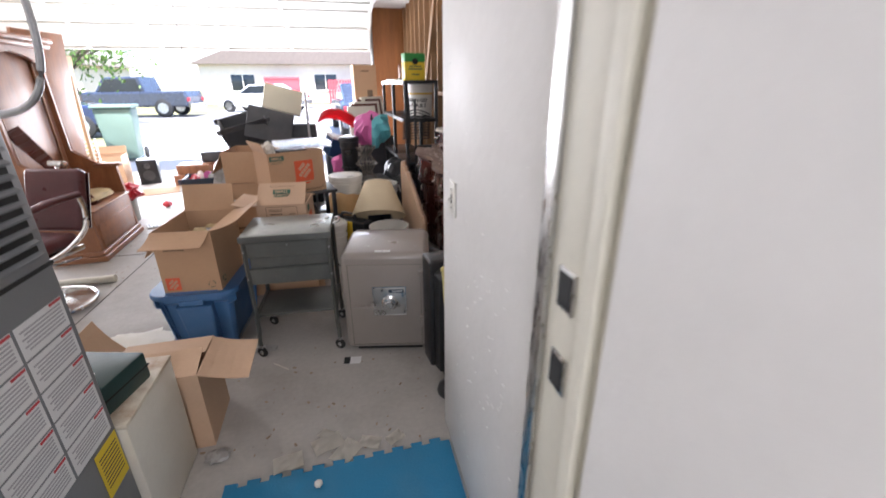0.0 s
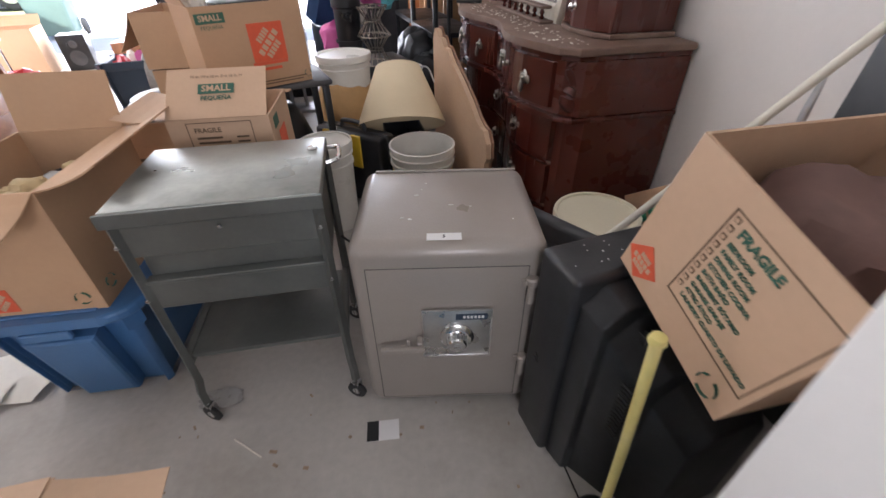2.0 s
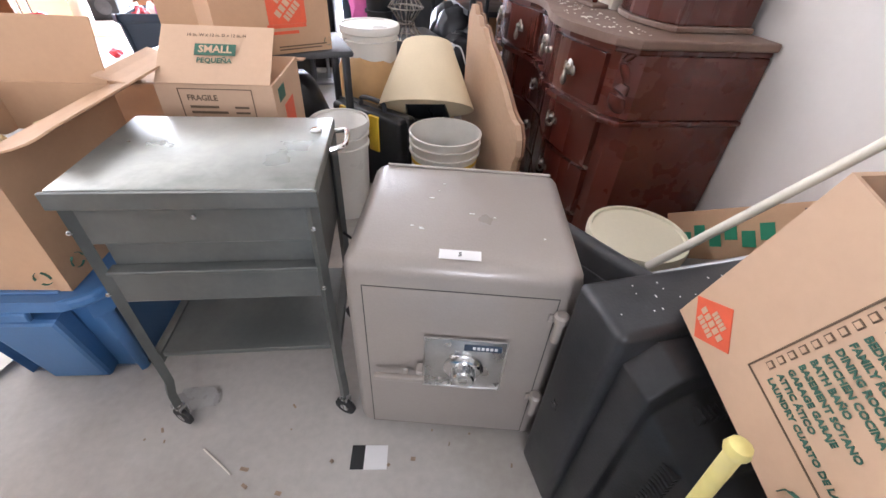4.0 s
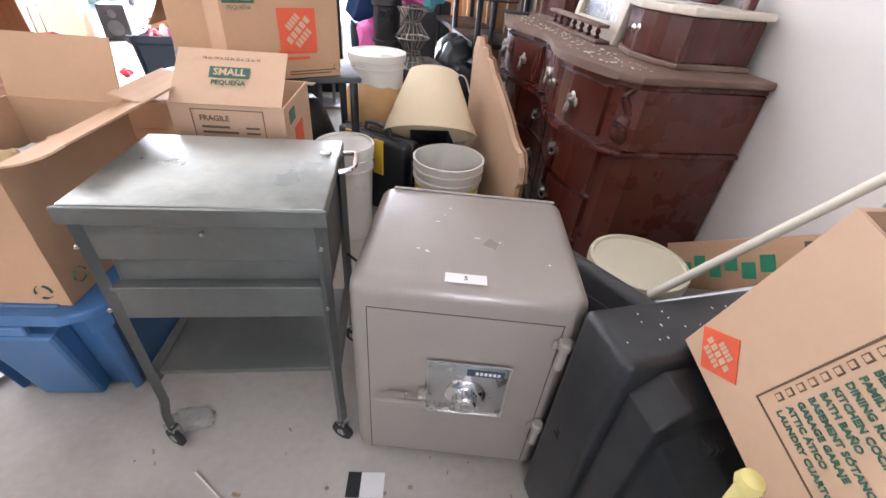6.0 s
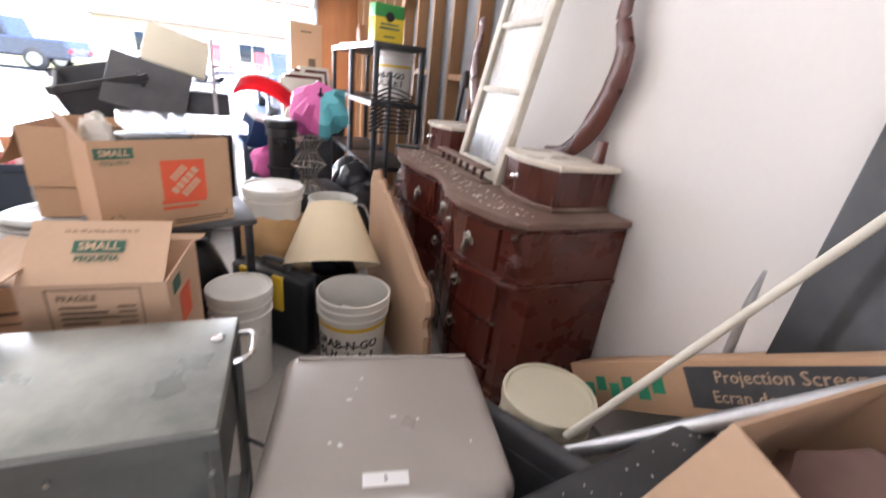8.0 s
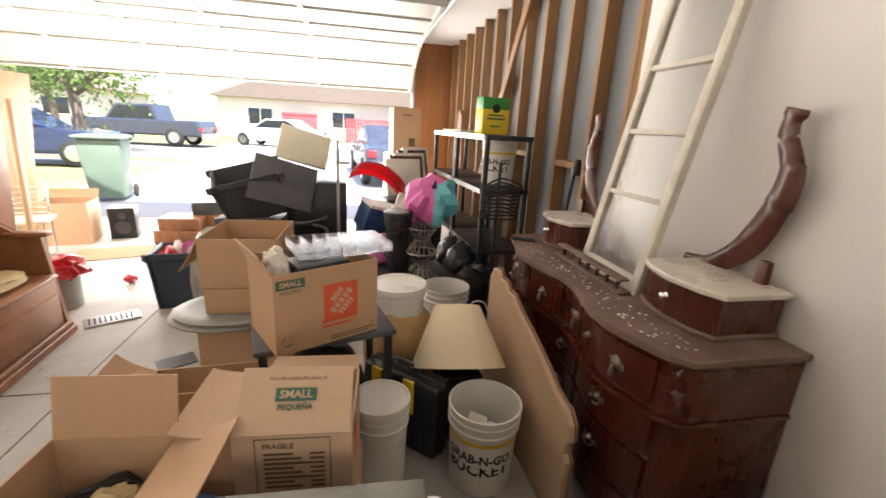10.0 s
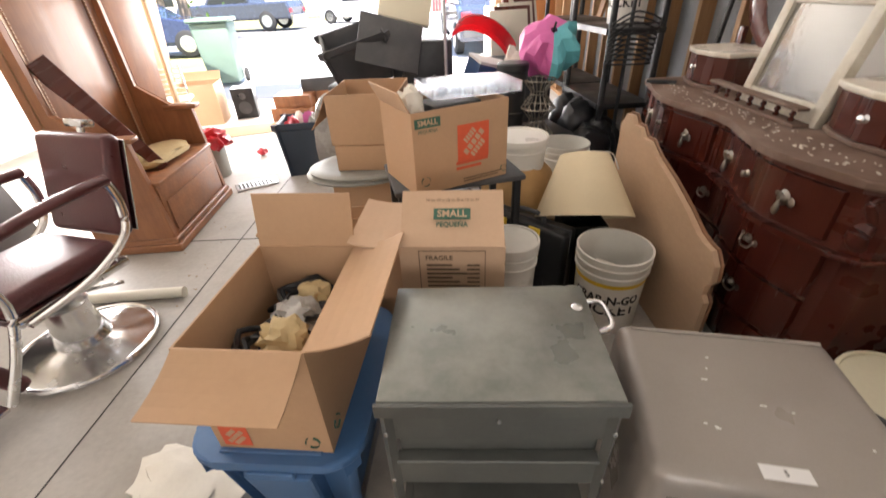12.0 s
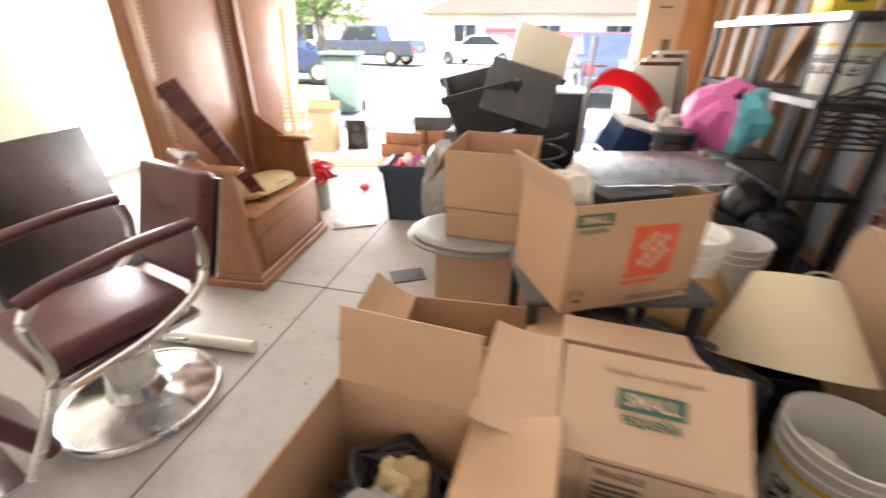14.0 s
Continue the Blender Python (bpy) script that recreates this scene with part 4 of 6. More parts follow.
tagged(box("black_box", (-0.10, -0.12, 0.007), (0.10, 0.02, 0.305), "black", None, pose(-0.445, 3.55, 0.647, 0, 0, 28), 0.01), "black plastic box sitting in a carton", "box")

# second moving carton on a grey lid pile
gb = carton(pose(-0.855, 4.34, 0.60, 0, 0, -3), 0.38, 0.44, 0.26, "large open brown carton standing on a stack", [("l", 0.2, 150)], "card")
gb2 = carton(pose(-0.855, 4.34, 0.455, 0, 0, -3), 0.36, 0.43, 0.135, "shallow brown carton under another carton", [], "card")
box("lid", (-0.18, -0.215, 0.134), (0.18, 0.215, 0.139), "card", gb2, None, 0)
pl = thing("oval_tray", pose(-0.93, 4.25, 0.395, 0, 0, 8), "oval grey plastic trays stacked under cartons", "tray")
for k in range(2):
    lathe("shell", [(0.30, 0), (0.325, 0.008), (0.33, 0.02), (0.31, 0.03), (0.25, 0.027)], "grey_pl", pl, pose(0.02 * k, 0, 0.028 * k), 36, 0, 1.0, 0.72)
sb3 = carton(pose(-0.88, 4.30, 0, 0, 0, 5), 0.44, 0.40, 0.393, "brown carton under plastic lids", [], "card")
box("lid", (-0.22, -0.20, 0.389), (0.22, 0.20, 0.394), "card", sb3, None, 0)


def plan_prism(name, outline, z0, z1, m, parent=None, bevel=0.003, mw=None):
    """An outline in plan, raised from z0 to z1."""
    base = pose(0, 0, z0, 90, 0, 0)
    return prism(name, [(x, -y) for x, y in outline], z1 - z0, m, parent, base if mw is None else mw @ base, bevel)


# ---- dresser ----
dres = thing("dresser", pose(0, 0, 0), "carved mahogany serpentine dresser with dusty top and brass pulls", "dresser")
Y0, Y1, DXB = 2.855, 4.30, 1.09


def front(y):
    u = (y - Y0) / (Y1 - Y0)
    return 0.603 + 0.034 * math.cos(u * 4 * math.pi + 0.5) + 0.02 * (2 * u - 1) ** 4


def outline(o, ya=Y0, yb=Y1, xb=DXB, n=36, cham=0.035):
    pts = [(xb, ya), (front(ya) + o + cham, ya)] if cham else [(xb, ya)]
    for i in range(n + 1):
        y = ya + 0.05 * bool(cham) + (yb - ya - 0.1 * bool(cham)) * i / n
        pts.append((front(y) + o, y))
    pts += [(front(yb) + o + cham, yb), (xb, yb)] if cham else [(xb, yb)]
    return pts


plan_prism("top", outline(-0.02, Y0 - 0.015, Y1 + 0.015), 0.815, 0.84, "mahog_top", dres, 0.006)
plan_prism("cornice", outline(-0.005), 0.798, 0.8145, "mahog", dres, 0.004)
plan_prism("upper_case", outline(0.02), 0.615, 0.7975, "mahog_v", dres, 0.003)
plan_prism("waist_moulding", outline(-0.008, Y0 - 0.008, Y1 + 0.008), 0.597, 0.6145, "mahog", dres, 0.005)
plan_prism("lower_case", outline(0.05), 0.10, 0.5965, "mahog_v", dres, 0.003)
plan_prism("plinth", outline(0.045, Y0 - 0.005, Y1 + 0.005), 0.06, 0.0995, "mahog", dres, 0.006)
for x in (0.72, 1.04):
    for y in (Y0 + 0.06, Y1 - 0.06):
        lathe("foot", [(0.035, 0), (0.04, 0.02), (0.028, 0.045), (0.035, 0.061)], "mahog", dres, pose(x, y, 0), 16)


def drawer(ya, yb, za, zb, o, th):
    d = plan_prism("drawer", [(front(yb) + o + th, yb), (front(ya) + o + th, ya)] + [(front(ya + (yb - ya) * i / 20) + o, ya + (yb - ya) * i / 20) for i in range(21)], za, zb, "mahog", dres, 0.004)
    return d


def pull(y, z, o, drop):
    x = front(y) + o
    p = lathe("pull", [(0.022, 0), (0.025, 0.003), (0.012, 0.008), (0.008, 0.02)], "brass", dres, pose(x, y, z, 0, -90, 0), 14)
    for s in (-1, 1):
        lathe("pull_leaf", [(0.015, 0), (0.016, 0.003), (0.005, 0.007)], "brass", p, pose(0.005 * s, 0.03 * s, 0, 0, 0, 0), 8)
    if drop:
        lathe("pull_drop", [(0.003, 0.0), (0.006, -0.012), (0.011, -0.034), (0.008, -0.046), (0.003, -0.052)][::-1], "brass", dres, pose(x - 0.016, y, z - 0.004), 10)
    else:
        tube("bail", spline([(x - 0.008, y - 0.03, z), (x - 0.016, y - 0.02, z - 0.026), (x - 0.016, y + 0.02, z - 0.026), (x - 0.008, y + 0.03, z)], 4), 0.0045, "brass", dres, None, 6)


M["brass"] = mat("dull pewter pulls", (0.30, 0.27, 0.23), 0.35, 0.9, 0.25, 30, 0.1, 90)
for ya, yb in ((2.94, 3.55), (3.58, 4.20)):
    drawer(ya, yb, 0.632, 0.785, 0.005, 0.03)
    for y in (ya + 0.13, yb - 0.13):
        pull(y, 0.712, 0.005, True)
    lathe("knob", [(0.012, 0), (0.014, 0.004), (0.006, 0.01), (0.012, 0.02), (0.004, 0.024)], "brass", dres, pose(front((ya + yb) / 2) + 0.005, (ya + yb) / 2, 0.72, 0, -90), 12)
for za, zb in ((0.425, 0.588), (0.235, 0.405), (0.112, 0.215)):
    for ya, yb in ((2.94, 3.38), (3.40, 3.74), (3.76, 4.20)):
        drawer(ya, yb, za, zb, 0.03, 0.03)
        if za > 0.2:
            pull((ya + yb) / 2, (za + zb) / 2 + 0.008, 0.036, False)
    boxes("drawer_rail", [((front(2.95) + 0.045, 2.94, zb + 0.004), (front(2.95) + 0.07, 4.20, zb + 0.014))], "mahog_top", dres)
for y in (Y0 + 0.035, Y1 - 0.035):
    tube("carved_scroll", spline([(front(y) + 0.07, y, 0.63), (front(y) + 0.03, y, 0.67), (front(y) + 0.05, y, 0.72), (front(y) + 0.02, y, 0.77), (front(y) + 0.045, y, 0.795)], 5), lambda t: 0.018 + 0.008 * math.sin(6 * t), "mahog", dres, None, 10)
# glove boxes with marble tops, gallery and mirror brackets
for ya, yb in ((2.95, 3.30), (3.92, 4.24)):
    o = [(1.065, ya), (0.83, ya), (0.80, ya + 0.06), (0.778, (ya + yb) / 2), (0.80, yb - 0.06), (0.83, yb), (1.065, yb)]
    c0 = (0.93, (ya + yb) / 2)
    grow = lambda k: [(c0[0] + (x - c0[0]) * k, c0[1] + (y - c0[1]) * k) for x, y in o]
    plan_prism("glove_box_base", grow(1.05), 0.841, 0.858, "mahog_top", dres, 0.004)
    plan_prism("glove_box", o, 0.8585, 0.98, "mahog", dres, 0.004)
    plan_prism("marble_top", grow(1.09), 0.9805, 1.002, "marble", dres, 0.006)
    lathe("knob", [(0.012, 0), (0.013, 0.005), (0.006, 0.01), (0.013, 0.022), (0.005, 0.028)], "chrome", dres, pose(0.78, (ya + yb) / 2, 0.925, 0, -90), 12)
box("gallery_rail", (0.745, 3.34, 0.893), (0.79, 3.88, 0.905), "mahog_top", dres, None, 0.004)
box("gallery_base", (0.74, 3.33, 0.841), (0.80, 3.90, 0.853), "mahog_top", dres, None, 0.004)
for i in range(7):
    lathe("spindle", [(0.008, 0), (0.011, 0.008), (0.005, 0.014), (0.011, 0.024), (0.006, 0.034), (0.009, 0.04)], "mahog", dres, pose(0.767, 3.38 + i * 0.077, 0.853), 12)
for y, s in ((3.03, 1), (4.22, -1)):
    pts = spline([(1.05, y + s * 0.34, 0.99), (1.05, y + s * 0.22, 1.00), (1.05, y + s * 0.10, 1.09), (1.05, y + s * 0.03, 1.22), (1.05, y + s * 0.0, 1.36), (1.05, y + s * 0.045, 1.48), (1.05, y + s * 0.035, 1.56)], 6)
    bm = bmesh.new()
    bm_tube(bm, pts, lambda t: (0.02 + 0.04 * min(1, t / 0.4)) * (1 - 0.55 * max(0, t - 0.4) / 0.6) + 0.012 * (t > 0.94), 8, 0.9)
    for v in bm.verts:
        v.co.x = 1.05 + (v.co.x - 1.05) * 0.4
    add_mesh("mirror_bracket", bm, "mahog_v", dres, None, True)
    box("bracket_foot", (1.035, y - 0.02, 0.842), (1.062, y + 0.02, 1.08), "mahog_v", dres, None, 0.006)
# dust, flakes and crumbs on the dresser top
random.seed(11)
bm = bmesh.new()
for i in range(150):
    y = random.uniform(2.9, 4.15)
    x = random.uniform(front(y) + 0.03, 0.74)
    s = random.uniform(0.002, 0.009)
    bm_box(bm, (0, 0, 0), (s, s * random.uniform(0.4, 1.5), 0.0015), pose(x, y, 0.8405, random.uniform(-20, 20), 0, random.uniform(0, 180)))
tagged(add_mesh("paint_flakes", bm, "paper"), "pale paint flakes scattered on the dresser top", "debris", "", "stuff")
tagged(box("remote_control", (-0.02, -0.07, 0), (0.02, 0.07, 0.016), "black", None, pose(0.67, 4.16, 0.8405, 0, 0, 60), 0.006), "black remote control lying on the dresser", "remote")

# old window sash leaning on the dresser wall
win = thing("window_sash", pose(0.80, 3.53, 0.842, 0, 11, 0), "old white wooden window sash with dusty panes, leaning on the wall", "window sash")
WW, WH = 0.215, 1.32
for y in (-WW, WW - 0.045):
    box("stile", (0, y, 0), (0.035, y + 0.045, WH), "window_paint", win, None, 0.004)
for z, h in ((0, 0.07), (0.365, 0.022), (0.635, 0.022), (0.905, 0.022), (WH - 0.05, 0.05)):
    box("rail", (0.002, -WW + 0.045, z), (0.033, WW - 0.045, z + h), "window_paint", win, None, 0.003)
for z0, z1 in ((0.07, 0.365), (0.387, 0.635), (0.657, 0.905), (0.927, WH - 0.05)):
    box("pane", (0.015, -WW + 0.045, z0), (0.019, WW - 0.045, z1), "glass", win, None, 0)

# scalloped board between bucket and dresser
brd = thing("wooden_board", pose(0.485, 3.06, 0.0, 0, 0, 92), "tan wooden headboard panel with scalloped top, standing on edge", "headboard")
ol = [(0.0, 0), (0.90, 0), (0.90, 0.70), (0.86, 0.76), (0.80, 0.765), (0.77, 0.73), (0.71, 0.735), (0.67, 0.70), (0.61, 0.705), (0.53, 0.66), (0.38, 0.615), (0.24, 0.56), (0.15, 0.515), (0.10, 0.50), (0.05, 0.50), (0.01, 0.46), (0.0, 0.40), (0.025, 0.37), (0.025, 0.33), (0.0, 0.31)]
prism("panel", ol, 0.022, "board", brd, pose(0, 0.012, 0), 0.003)
prism("edge_frame", [(x * 1.004 - 0.002, z * 1.012) for x, z in ol], 0.0115, "board_edge", brd, None, 0.003)


# ---- buckets ----
def bucket(m, label, lid=False, mname="white_pl", name="bucket", r=0.148, h=0.37, words=False, band=True):
    b = thing(name, m, label, "bucket", "white plastic buckets")
    k = 0.87
    prof = [(r * k, 0), (r * k + 0.002, 0.004), (r * 0.965, h * 0.77), (r * 1.02, h * 0.775), (r * 1.02, h * 0.80), (r * 0.97, h * 0.805), (r * 0.975, h * 0.88), (r * 1.03, h * 0.885), (r * 1.03, h * 0.905), (r * 0.985, h * 0.91), (r * 0.985, h * 0.975), (r * 1.03, h * 0.98), (r * 1.03, h), (r * 0.97, h), (r * 0.965, h * 0.95), (r * 0.85, 0.006), (0.001, 0.005)]
    open_lathe("shell", prof, mname, b)
    lathe("base", [(r * k - 0.004, 0.0015), (r * k - 0.004, 0.004)], mname, b)
    if lid:
        lathe("lid", [(r * 1.05, h - 0.02), (r * 1.06, h + 0.002), (r * 1.04, h + 0.012), (r * 0.97, h + 0.012), (r * 0.95, h + 0.005), (0.02, h + 0.006)], mname, b)
    if band:
        for z0, z1 in ((0.67, 0.72), (0.14, 0.165)):
            f = lambda z: r * (k + (0.965 - k) * z / 0.77) + 0.0012
            open_lathe("yellow_band", [(f(z0), h * z0), (f(z1), h * z1)], "yellow", b)
    if words:
        for w, z, s, q in (("GRAB-N-GO", 0.50, 0.056, 0.92), ("BUCKET", 0.355, 0.07, 1.06)):
            o = text("printed_word", w, s, "dark", b, Matrix(), 1.0, 0.0018)
            rr = r * (k + (0.965 - k) * z / 0.77) + 0.0012
            for v in o.data.vertices:
                a = v.co.x * q / rr
                v.co = Vector((math.sin(a) * (rr + v.co.z), -math.cos(a) * (rr + v.co.z), z * h + v.co.y))
    tube("handle", [(r * 1.02 * math.cos(a), r * 1.02 * math.sin(a), h * 0.84 - 0.05 * math.sin(a)) for a in [math.pi * i / 14 for i in range(15)]], 0.003, "steel", b, None, 6)
    return b


bucket(pose(0.24, 3.37, 0, 0, 0, -24), "open white plastic bucket with black printed words and yellow bands", words=True)
for i, (x, y, a) in enumerate(((0.20, 3.35, 20), (0.27, 3.39, 70), (0.23, 3.42, -30))):
    tagged(box("paper_packet", (-0.04, -0.028, 0), (0.04, 0.028, 0.012), "paper", None, pose(x, y, 0.20 + 0.016 * i, 12, 8, a), 0.002), "small printed paper packet inside a bucket", "packet", "packets in the bucket")
bucket(pose(-0.19, 3.38, 0, 0, 0, 40), "white plastic bucket with a lid behind a cart", lid=True, band=False, r=0.112, h=0.41)
bucket(pose(-0.06, 4.03, 0.385, 0, 0, 40), "lidded white plastic bucket standing on a sack", lid=True, band=False, h=0.25, r=0.14)
tagged(crumple("sack", (-0.28, 3.80, -0.03), (0.18, 4.26, 0.57), "sack", None, None, 21, 0.15, 4), "bulging brown paper sack under a bucket", "sack")
bucket(pose(0.285, 4.42, 0.10, 0, 0, 0), "open white plastic bucket behind a lampshade", band=False)
bx_ = carton(pose(0.285, 4.42, 0.0), 0.3, 0.28, 0.095, "brown carton under a bucket", [], "card")
box("lid", (-0.15, -0.14, 0.0945), (0.15, 0.14, 0.0995), "card", bx_, None, 0)
bucket(pose(0.70, 2.61, 0.0, 0, 0, 0), "cream plastic bucket with a lid beside the dresser", lid=True, mname="cream_pl", r=0.135, h=0.37, band=False)
bucket(pose(0.82, 5.16, 1.045, 0, 0, -40), "white plastic bucket with black printed words on a shelf", words=True, r=0.135, h=0.34)

# lampshade
ls = thing("lampshade", pose(0.185, 3.635, 0.365, -30, 0, -6), "cream fabric empire lampshade resting on a tool case", "lampshade")
open_lathe("shade", [(0.222, 0), (0.223, 0.004), (0.112, 0.285), (0.110, 0.287), (0.109, 0.284), (0.219, 0.004)], "shade", ls, None, 48)
tube("wire_ring", [(0.11 * math.cos(a), 0.11 * math.sin(a), 0.283) for a in [2 * math.pi * i / 24 for i in range(25)]], 0.002, "steel", ls, None, 5)
boxes("spider", [((-0.09, -0.002, 0.26), (0.09, 0.002, 0.264)), ((-0.002, -0.09, 0.26), (0.002, 0.09, 0.264))], "steel", ls)
tube("wire_loop", spline([(0.07, 0.12, 0.26), (0.1, 0.14, 0.32), (0.16, 0.13, 0.32), (0.19, 0.12, 0.24)], 6), 0.004, "galv", ls, None, 6)
tagged(carton(pose(0.20, 3.70, 0), 0.2, 0.2, 0.33, "black storage box under a lampshade", [], "black"), "", "")

# tool case with yellow latches
tc_ = thing("tool_case", pose(-0.06, 3.64, 0, 0, 0, -43), "black plastic tool case with yellow latches, standing upright", "tool case")
box("body", (-0.21, -0.06, 0), (0.21, 0.06, 0.37), "black", tc_, None, 0.02, 3)
box("rim", (-0.214, -0.006, 0.004), (0.214, 0.006, 0.376), "charcoal", tc_, None, 0.004)
for x in (-0.12, 0.06):
    box("latch", (x - 0.03, -0.068, 0.20), (x + 0.03, -0.05, 0.365), "yellow", tc_, None, 0.006)
tagged(boxes("rib", [((-0.18 + 0.06 * k, -0.064, 0.02), (-0.17 + 0.06 * k, -0.0595, 0.1)) for k in range(7)], "black", tc_), kind="stuff")
tube("handle", spline([(-0.07, 0, 0.36), (-0.06, 0, 0.405), (0.06, 0, 0.405), (0.07, 0, 0.36)], 5), 0.011, "charcoal", tc_, None, 8)

# ---- old television with its back to the walk ----
tv = thing("television", pose(0.31, 2.07, 0, 0, 0, 7), "old black tube television turned to the wall, dusty", "television")
TW, TH = 0.50, 0.60
box("bezel", (0, 0.0, 0), (TW, 0.13, TH), "black", tv, None, 0.016, 3)
bm = bmesh.new()
sec = [(0.001, 0.0, 0.02, TW - 0.02, TH - 0.02), (-0.06, 0.0, 0.03, TW - 0.03, TH - 0.04), (-0.064, 0.0, 0.05, TW - 0.05, TH - 0.07), (-0.15, 0.0, 0.09, TW - 0.09, TH - 0.15), (-0.155, 0.0, 0.11, TW - 0.11, TH - 0.18), (-0.24, 0.0, 0.15, TW - 0.15, TH - 0.26)]
rings = []
for y, z0, x0, x1, z1 in sec:
    rings.append([bm.verts.new(p) for p in ((x0, y, z0 + 0.005), (x1, y, z0 + 0.005), (x1, y, z1 - 0.04), (x1 - 0.05, y, z1), (x0 + 0.05, y, z1), (x0, y, z1 - 0.04))])
for a, b in zip(rings, rings[1:]):
    for i in range(6):
        bm.faces.new((a[i], a[(i + 1) % 6], b[(i + 1) % 6], b[i]))
bm.faces.new(rings[0])
bm.faces.new(rings[-1])
bmesh.ops.bevel(bm, geom=bm.edges[:], offset=0.005, segments=2, affect="EDGES", profile=0.5)
add_mesh("rear_shell", bm, "black", tv, None, True)
for x0 in (0.10, 0.27):
    boxes("vent_slots", [((x0 + 0.012 * k, -0.10, TH - 0.105 - 0.0), (x0 + 0.005 + 0.012 * k, -0.075, TH - 0.085)) for k in range(11)], "dark", tv)
boxes("side_vent_slots", [((0.07, -0.135 + 0.0, 0.25 + 0.012 * k), (0.088, -0.075, 0.255 + 0.012 * k)) for k in range(14)], "dark", tv)
random.seed(13)
boxes("dust_fleck", [((x, y, TH - 0.0005), (x + 0.002, y + random.uniform(0.001, 0.006), TH + 0.0006)) for x, y in [(random.uniform(0.02, 0.45), random.uniform(0.02, 0.11)) for _ in range(24)]], "label_white", tv)
mon = thing("monitor_shell", pose(0.40, 2.36, 0, -8, 0, -60), "dark grey plastic panel leaning beside a safe", "panel")
box("panel", (-0.18, 0, 0), (0.18, 0.05, 0.50), "charcoal", mon, None, 0.02, 3)
box("inset", (-0.14, -0.004, 0.06), (0.14, 0.002, 0.44), "charcoal", mon, None, 0.003)

# ---- tilted moving carton on the television ----
ax_z = Vector((0, -0.09, 0.29)).normalized()
ax_x = Vector((0, -0.29, -0.09)).normalized()
ax_y = ax_z.cross(ax_x)
FM = Matrix.Translation((0.42, 2.11, 0.611)) @ Matrix((ax_x, ax_y, ax_z)).transposed().to_4x4()
FW, FH, FDp = 0.31, 0.30, 0.38
fb = carton(FM @ pose(FW / 2, FDp / 2, 0), FW, FDp, FH, "tilted open brown moving carton with printed room list", [("b", 0.14, 60), ("r", 0.15, 30)], "card_light")
ff = pose(-FW / 2, -FDp / 2, 0)
logo(fb, ff @ pose(0.045, 0, 0.05, 0, 45, 0), 0.062)
# the list is printed sideways, reading down the carton's height
bars(fb, [(0.11, 0.112, 0.075, 0.187), (0.11, 0.30, 0.262, 0.002), (0.11, 0.30, 0.072, 0.002), (0.298, 0.30, 0.075, 0.187)], "print_brown", ff)
bars(fb, [(0.117, 0.126, 0.247 - 0.0165 * k, 0.009) for k in range(10)], "print_brown", ff)
bars(fb, [(0.1185, 0.1245, 0.2485 - 0.0165 * k, 0.006) for k in range(10)], "card_light", ff @ pose(0, -0.0006, 0))
text("printed_word", "FRAGILE", 0.022, "print_green", fb, ff @ pose(0.135, -0.001, 0.242) @ UPRIGHT, 1.0, 0.0008, "LEFT")
for k, w in enumerate(("BEDROOM", "FAMILY ROOM", "DINING ROOM", "KITCHEN COCINA", "BATH BAÑO", "BASEMENT SÓTANO", "GARAGE GARAJE", "ATTIC ÁTICO", "LAUNDRY CUARTO DE LAVADO")):
    text("printed_word", w, 0.0112, "print_green", fb, ff @ pose(0.134, -0.001, 0.218 - 0.0158 * k) @ UPRIGHT, 0.95, 0.0004, "LEFT")
recycle(fb, ff @ pose(0.265, -0.001, 0.03), 0.02)
tagged(crumple("packing_paper", (-0.13, -0.14, 0.02), (0.13, 0.15, 0.29), "brown_paper", None, FM @ pose(FW / 2, FDp / 2, 0), 31, 0.35, 6), "crumpled brown packing paper inside a carton", "paper")

# plunger
plg = thing("plunger", pose(0.365, 1.87, 0), "black rubber plunger with a worn yellow handle", "plunger")
lathe("cup", [(0.062, 0), (0.066, 0.012), (0.058, 0.04), (0.032, 0.062), (0.018, 0.085)], "black", plg, None, 28)
tube("stick", [(0, 0, 0.08), (-0.012, 0.008, 0.35), (-0.028, 0.018, 0.64)], 0.010, "yellow_wood", plg, None, 12)
lathe("stick_end", [(0.012, 0), (0.0145, 0.006), (0.012, 0.016), (0.004, 0.02)], "yellow_wood", plg, pose(-0.028, 0.018, 0.632), 12)

# poles and long carton against the wall
tagged(tube("white_pole", [(0.62, 2.43, 0.41), (1.03, 2.20, 1.09), (1.11, 2.155, 1.22)], 0.0105, "ivory", None, None, 12), "thin white painted pole leaning on the wall", "pole")
gp = tagged(tube("metal_pole", [(0.56, 2.44, 0.34), (0.93, 2.05, 0.83), (1.06, 1.91, 1.0)], 0.018, "galv", None, None, 14), "galvanised metal pole leaning on the wall", "pole")
tagged(tube("wall_pipe", [(1.10, 2.41, 0.0), (1.105, 2.41, 0.75), (1.11, 2.405, 0.86)], lambda t: 0.016 * (1 - 0.3 * t), "galv", None, None, 12), "short grey metal pipe against the wall", "pipe")
a_, b_ = Vector((0.985, 2.70, 0.20)), Vector((1.05, 1.80, 0.88))
ex = (b_ - a_).normalized()
ey = Vector((-ex.y, ex.x, 0)).normalized() * -1
ez = ex.cross(ey)
if ez.z < 0:
    ey, ez = -ey, -ez
PM = Matrix.Translation(a_) @ Matrix((ex, ey, ez)).transposed().to_4x4()
Ln = (b_ - a_).length
ps = thing("long_carton", PM, "long brown carton for a projection screen, with green squares", "box")
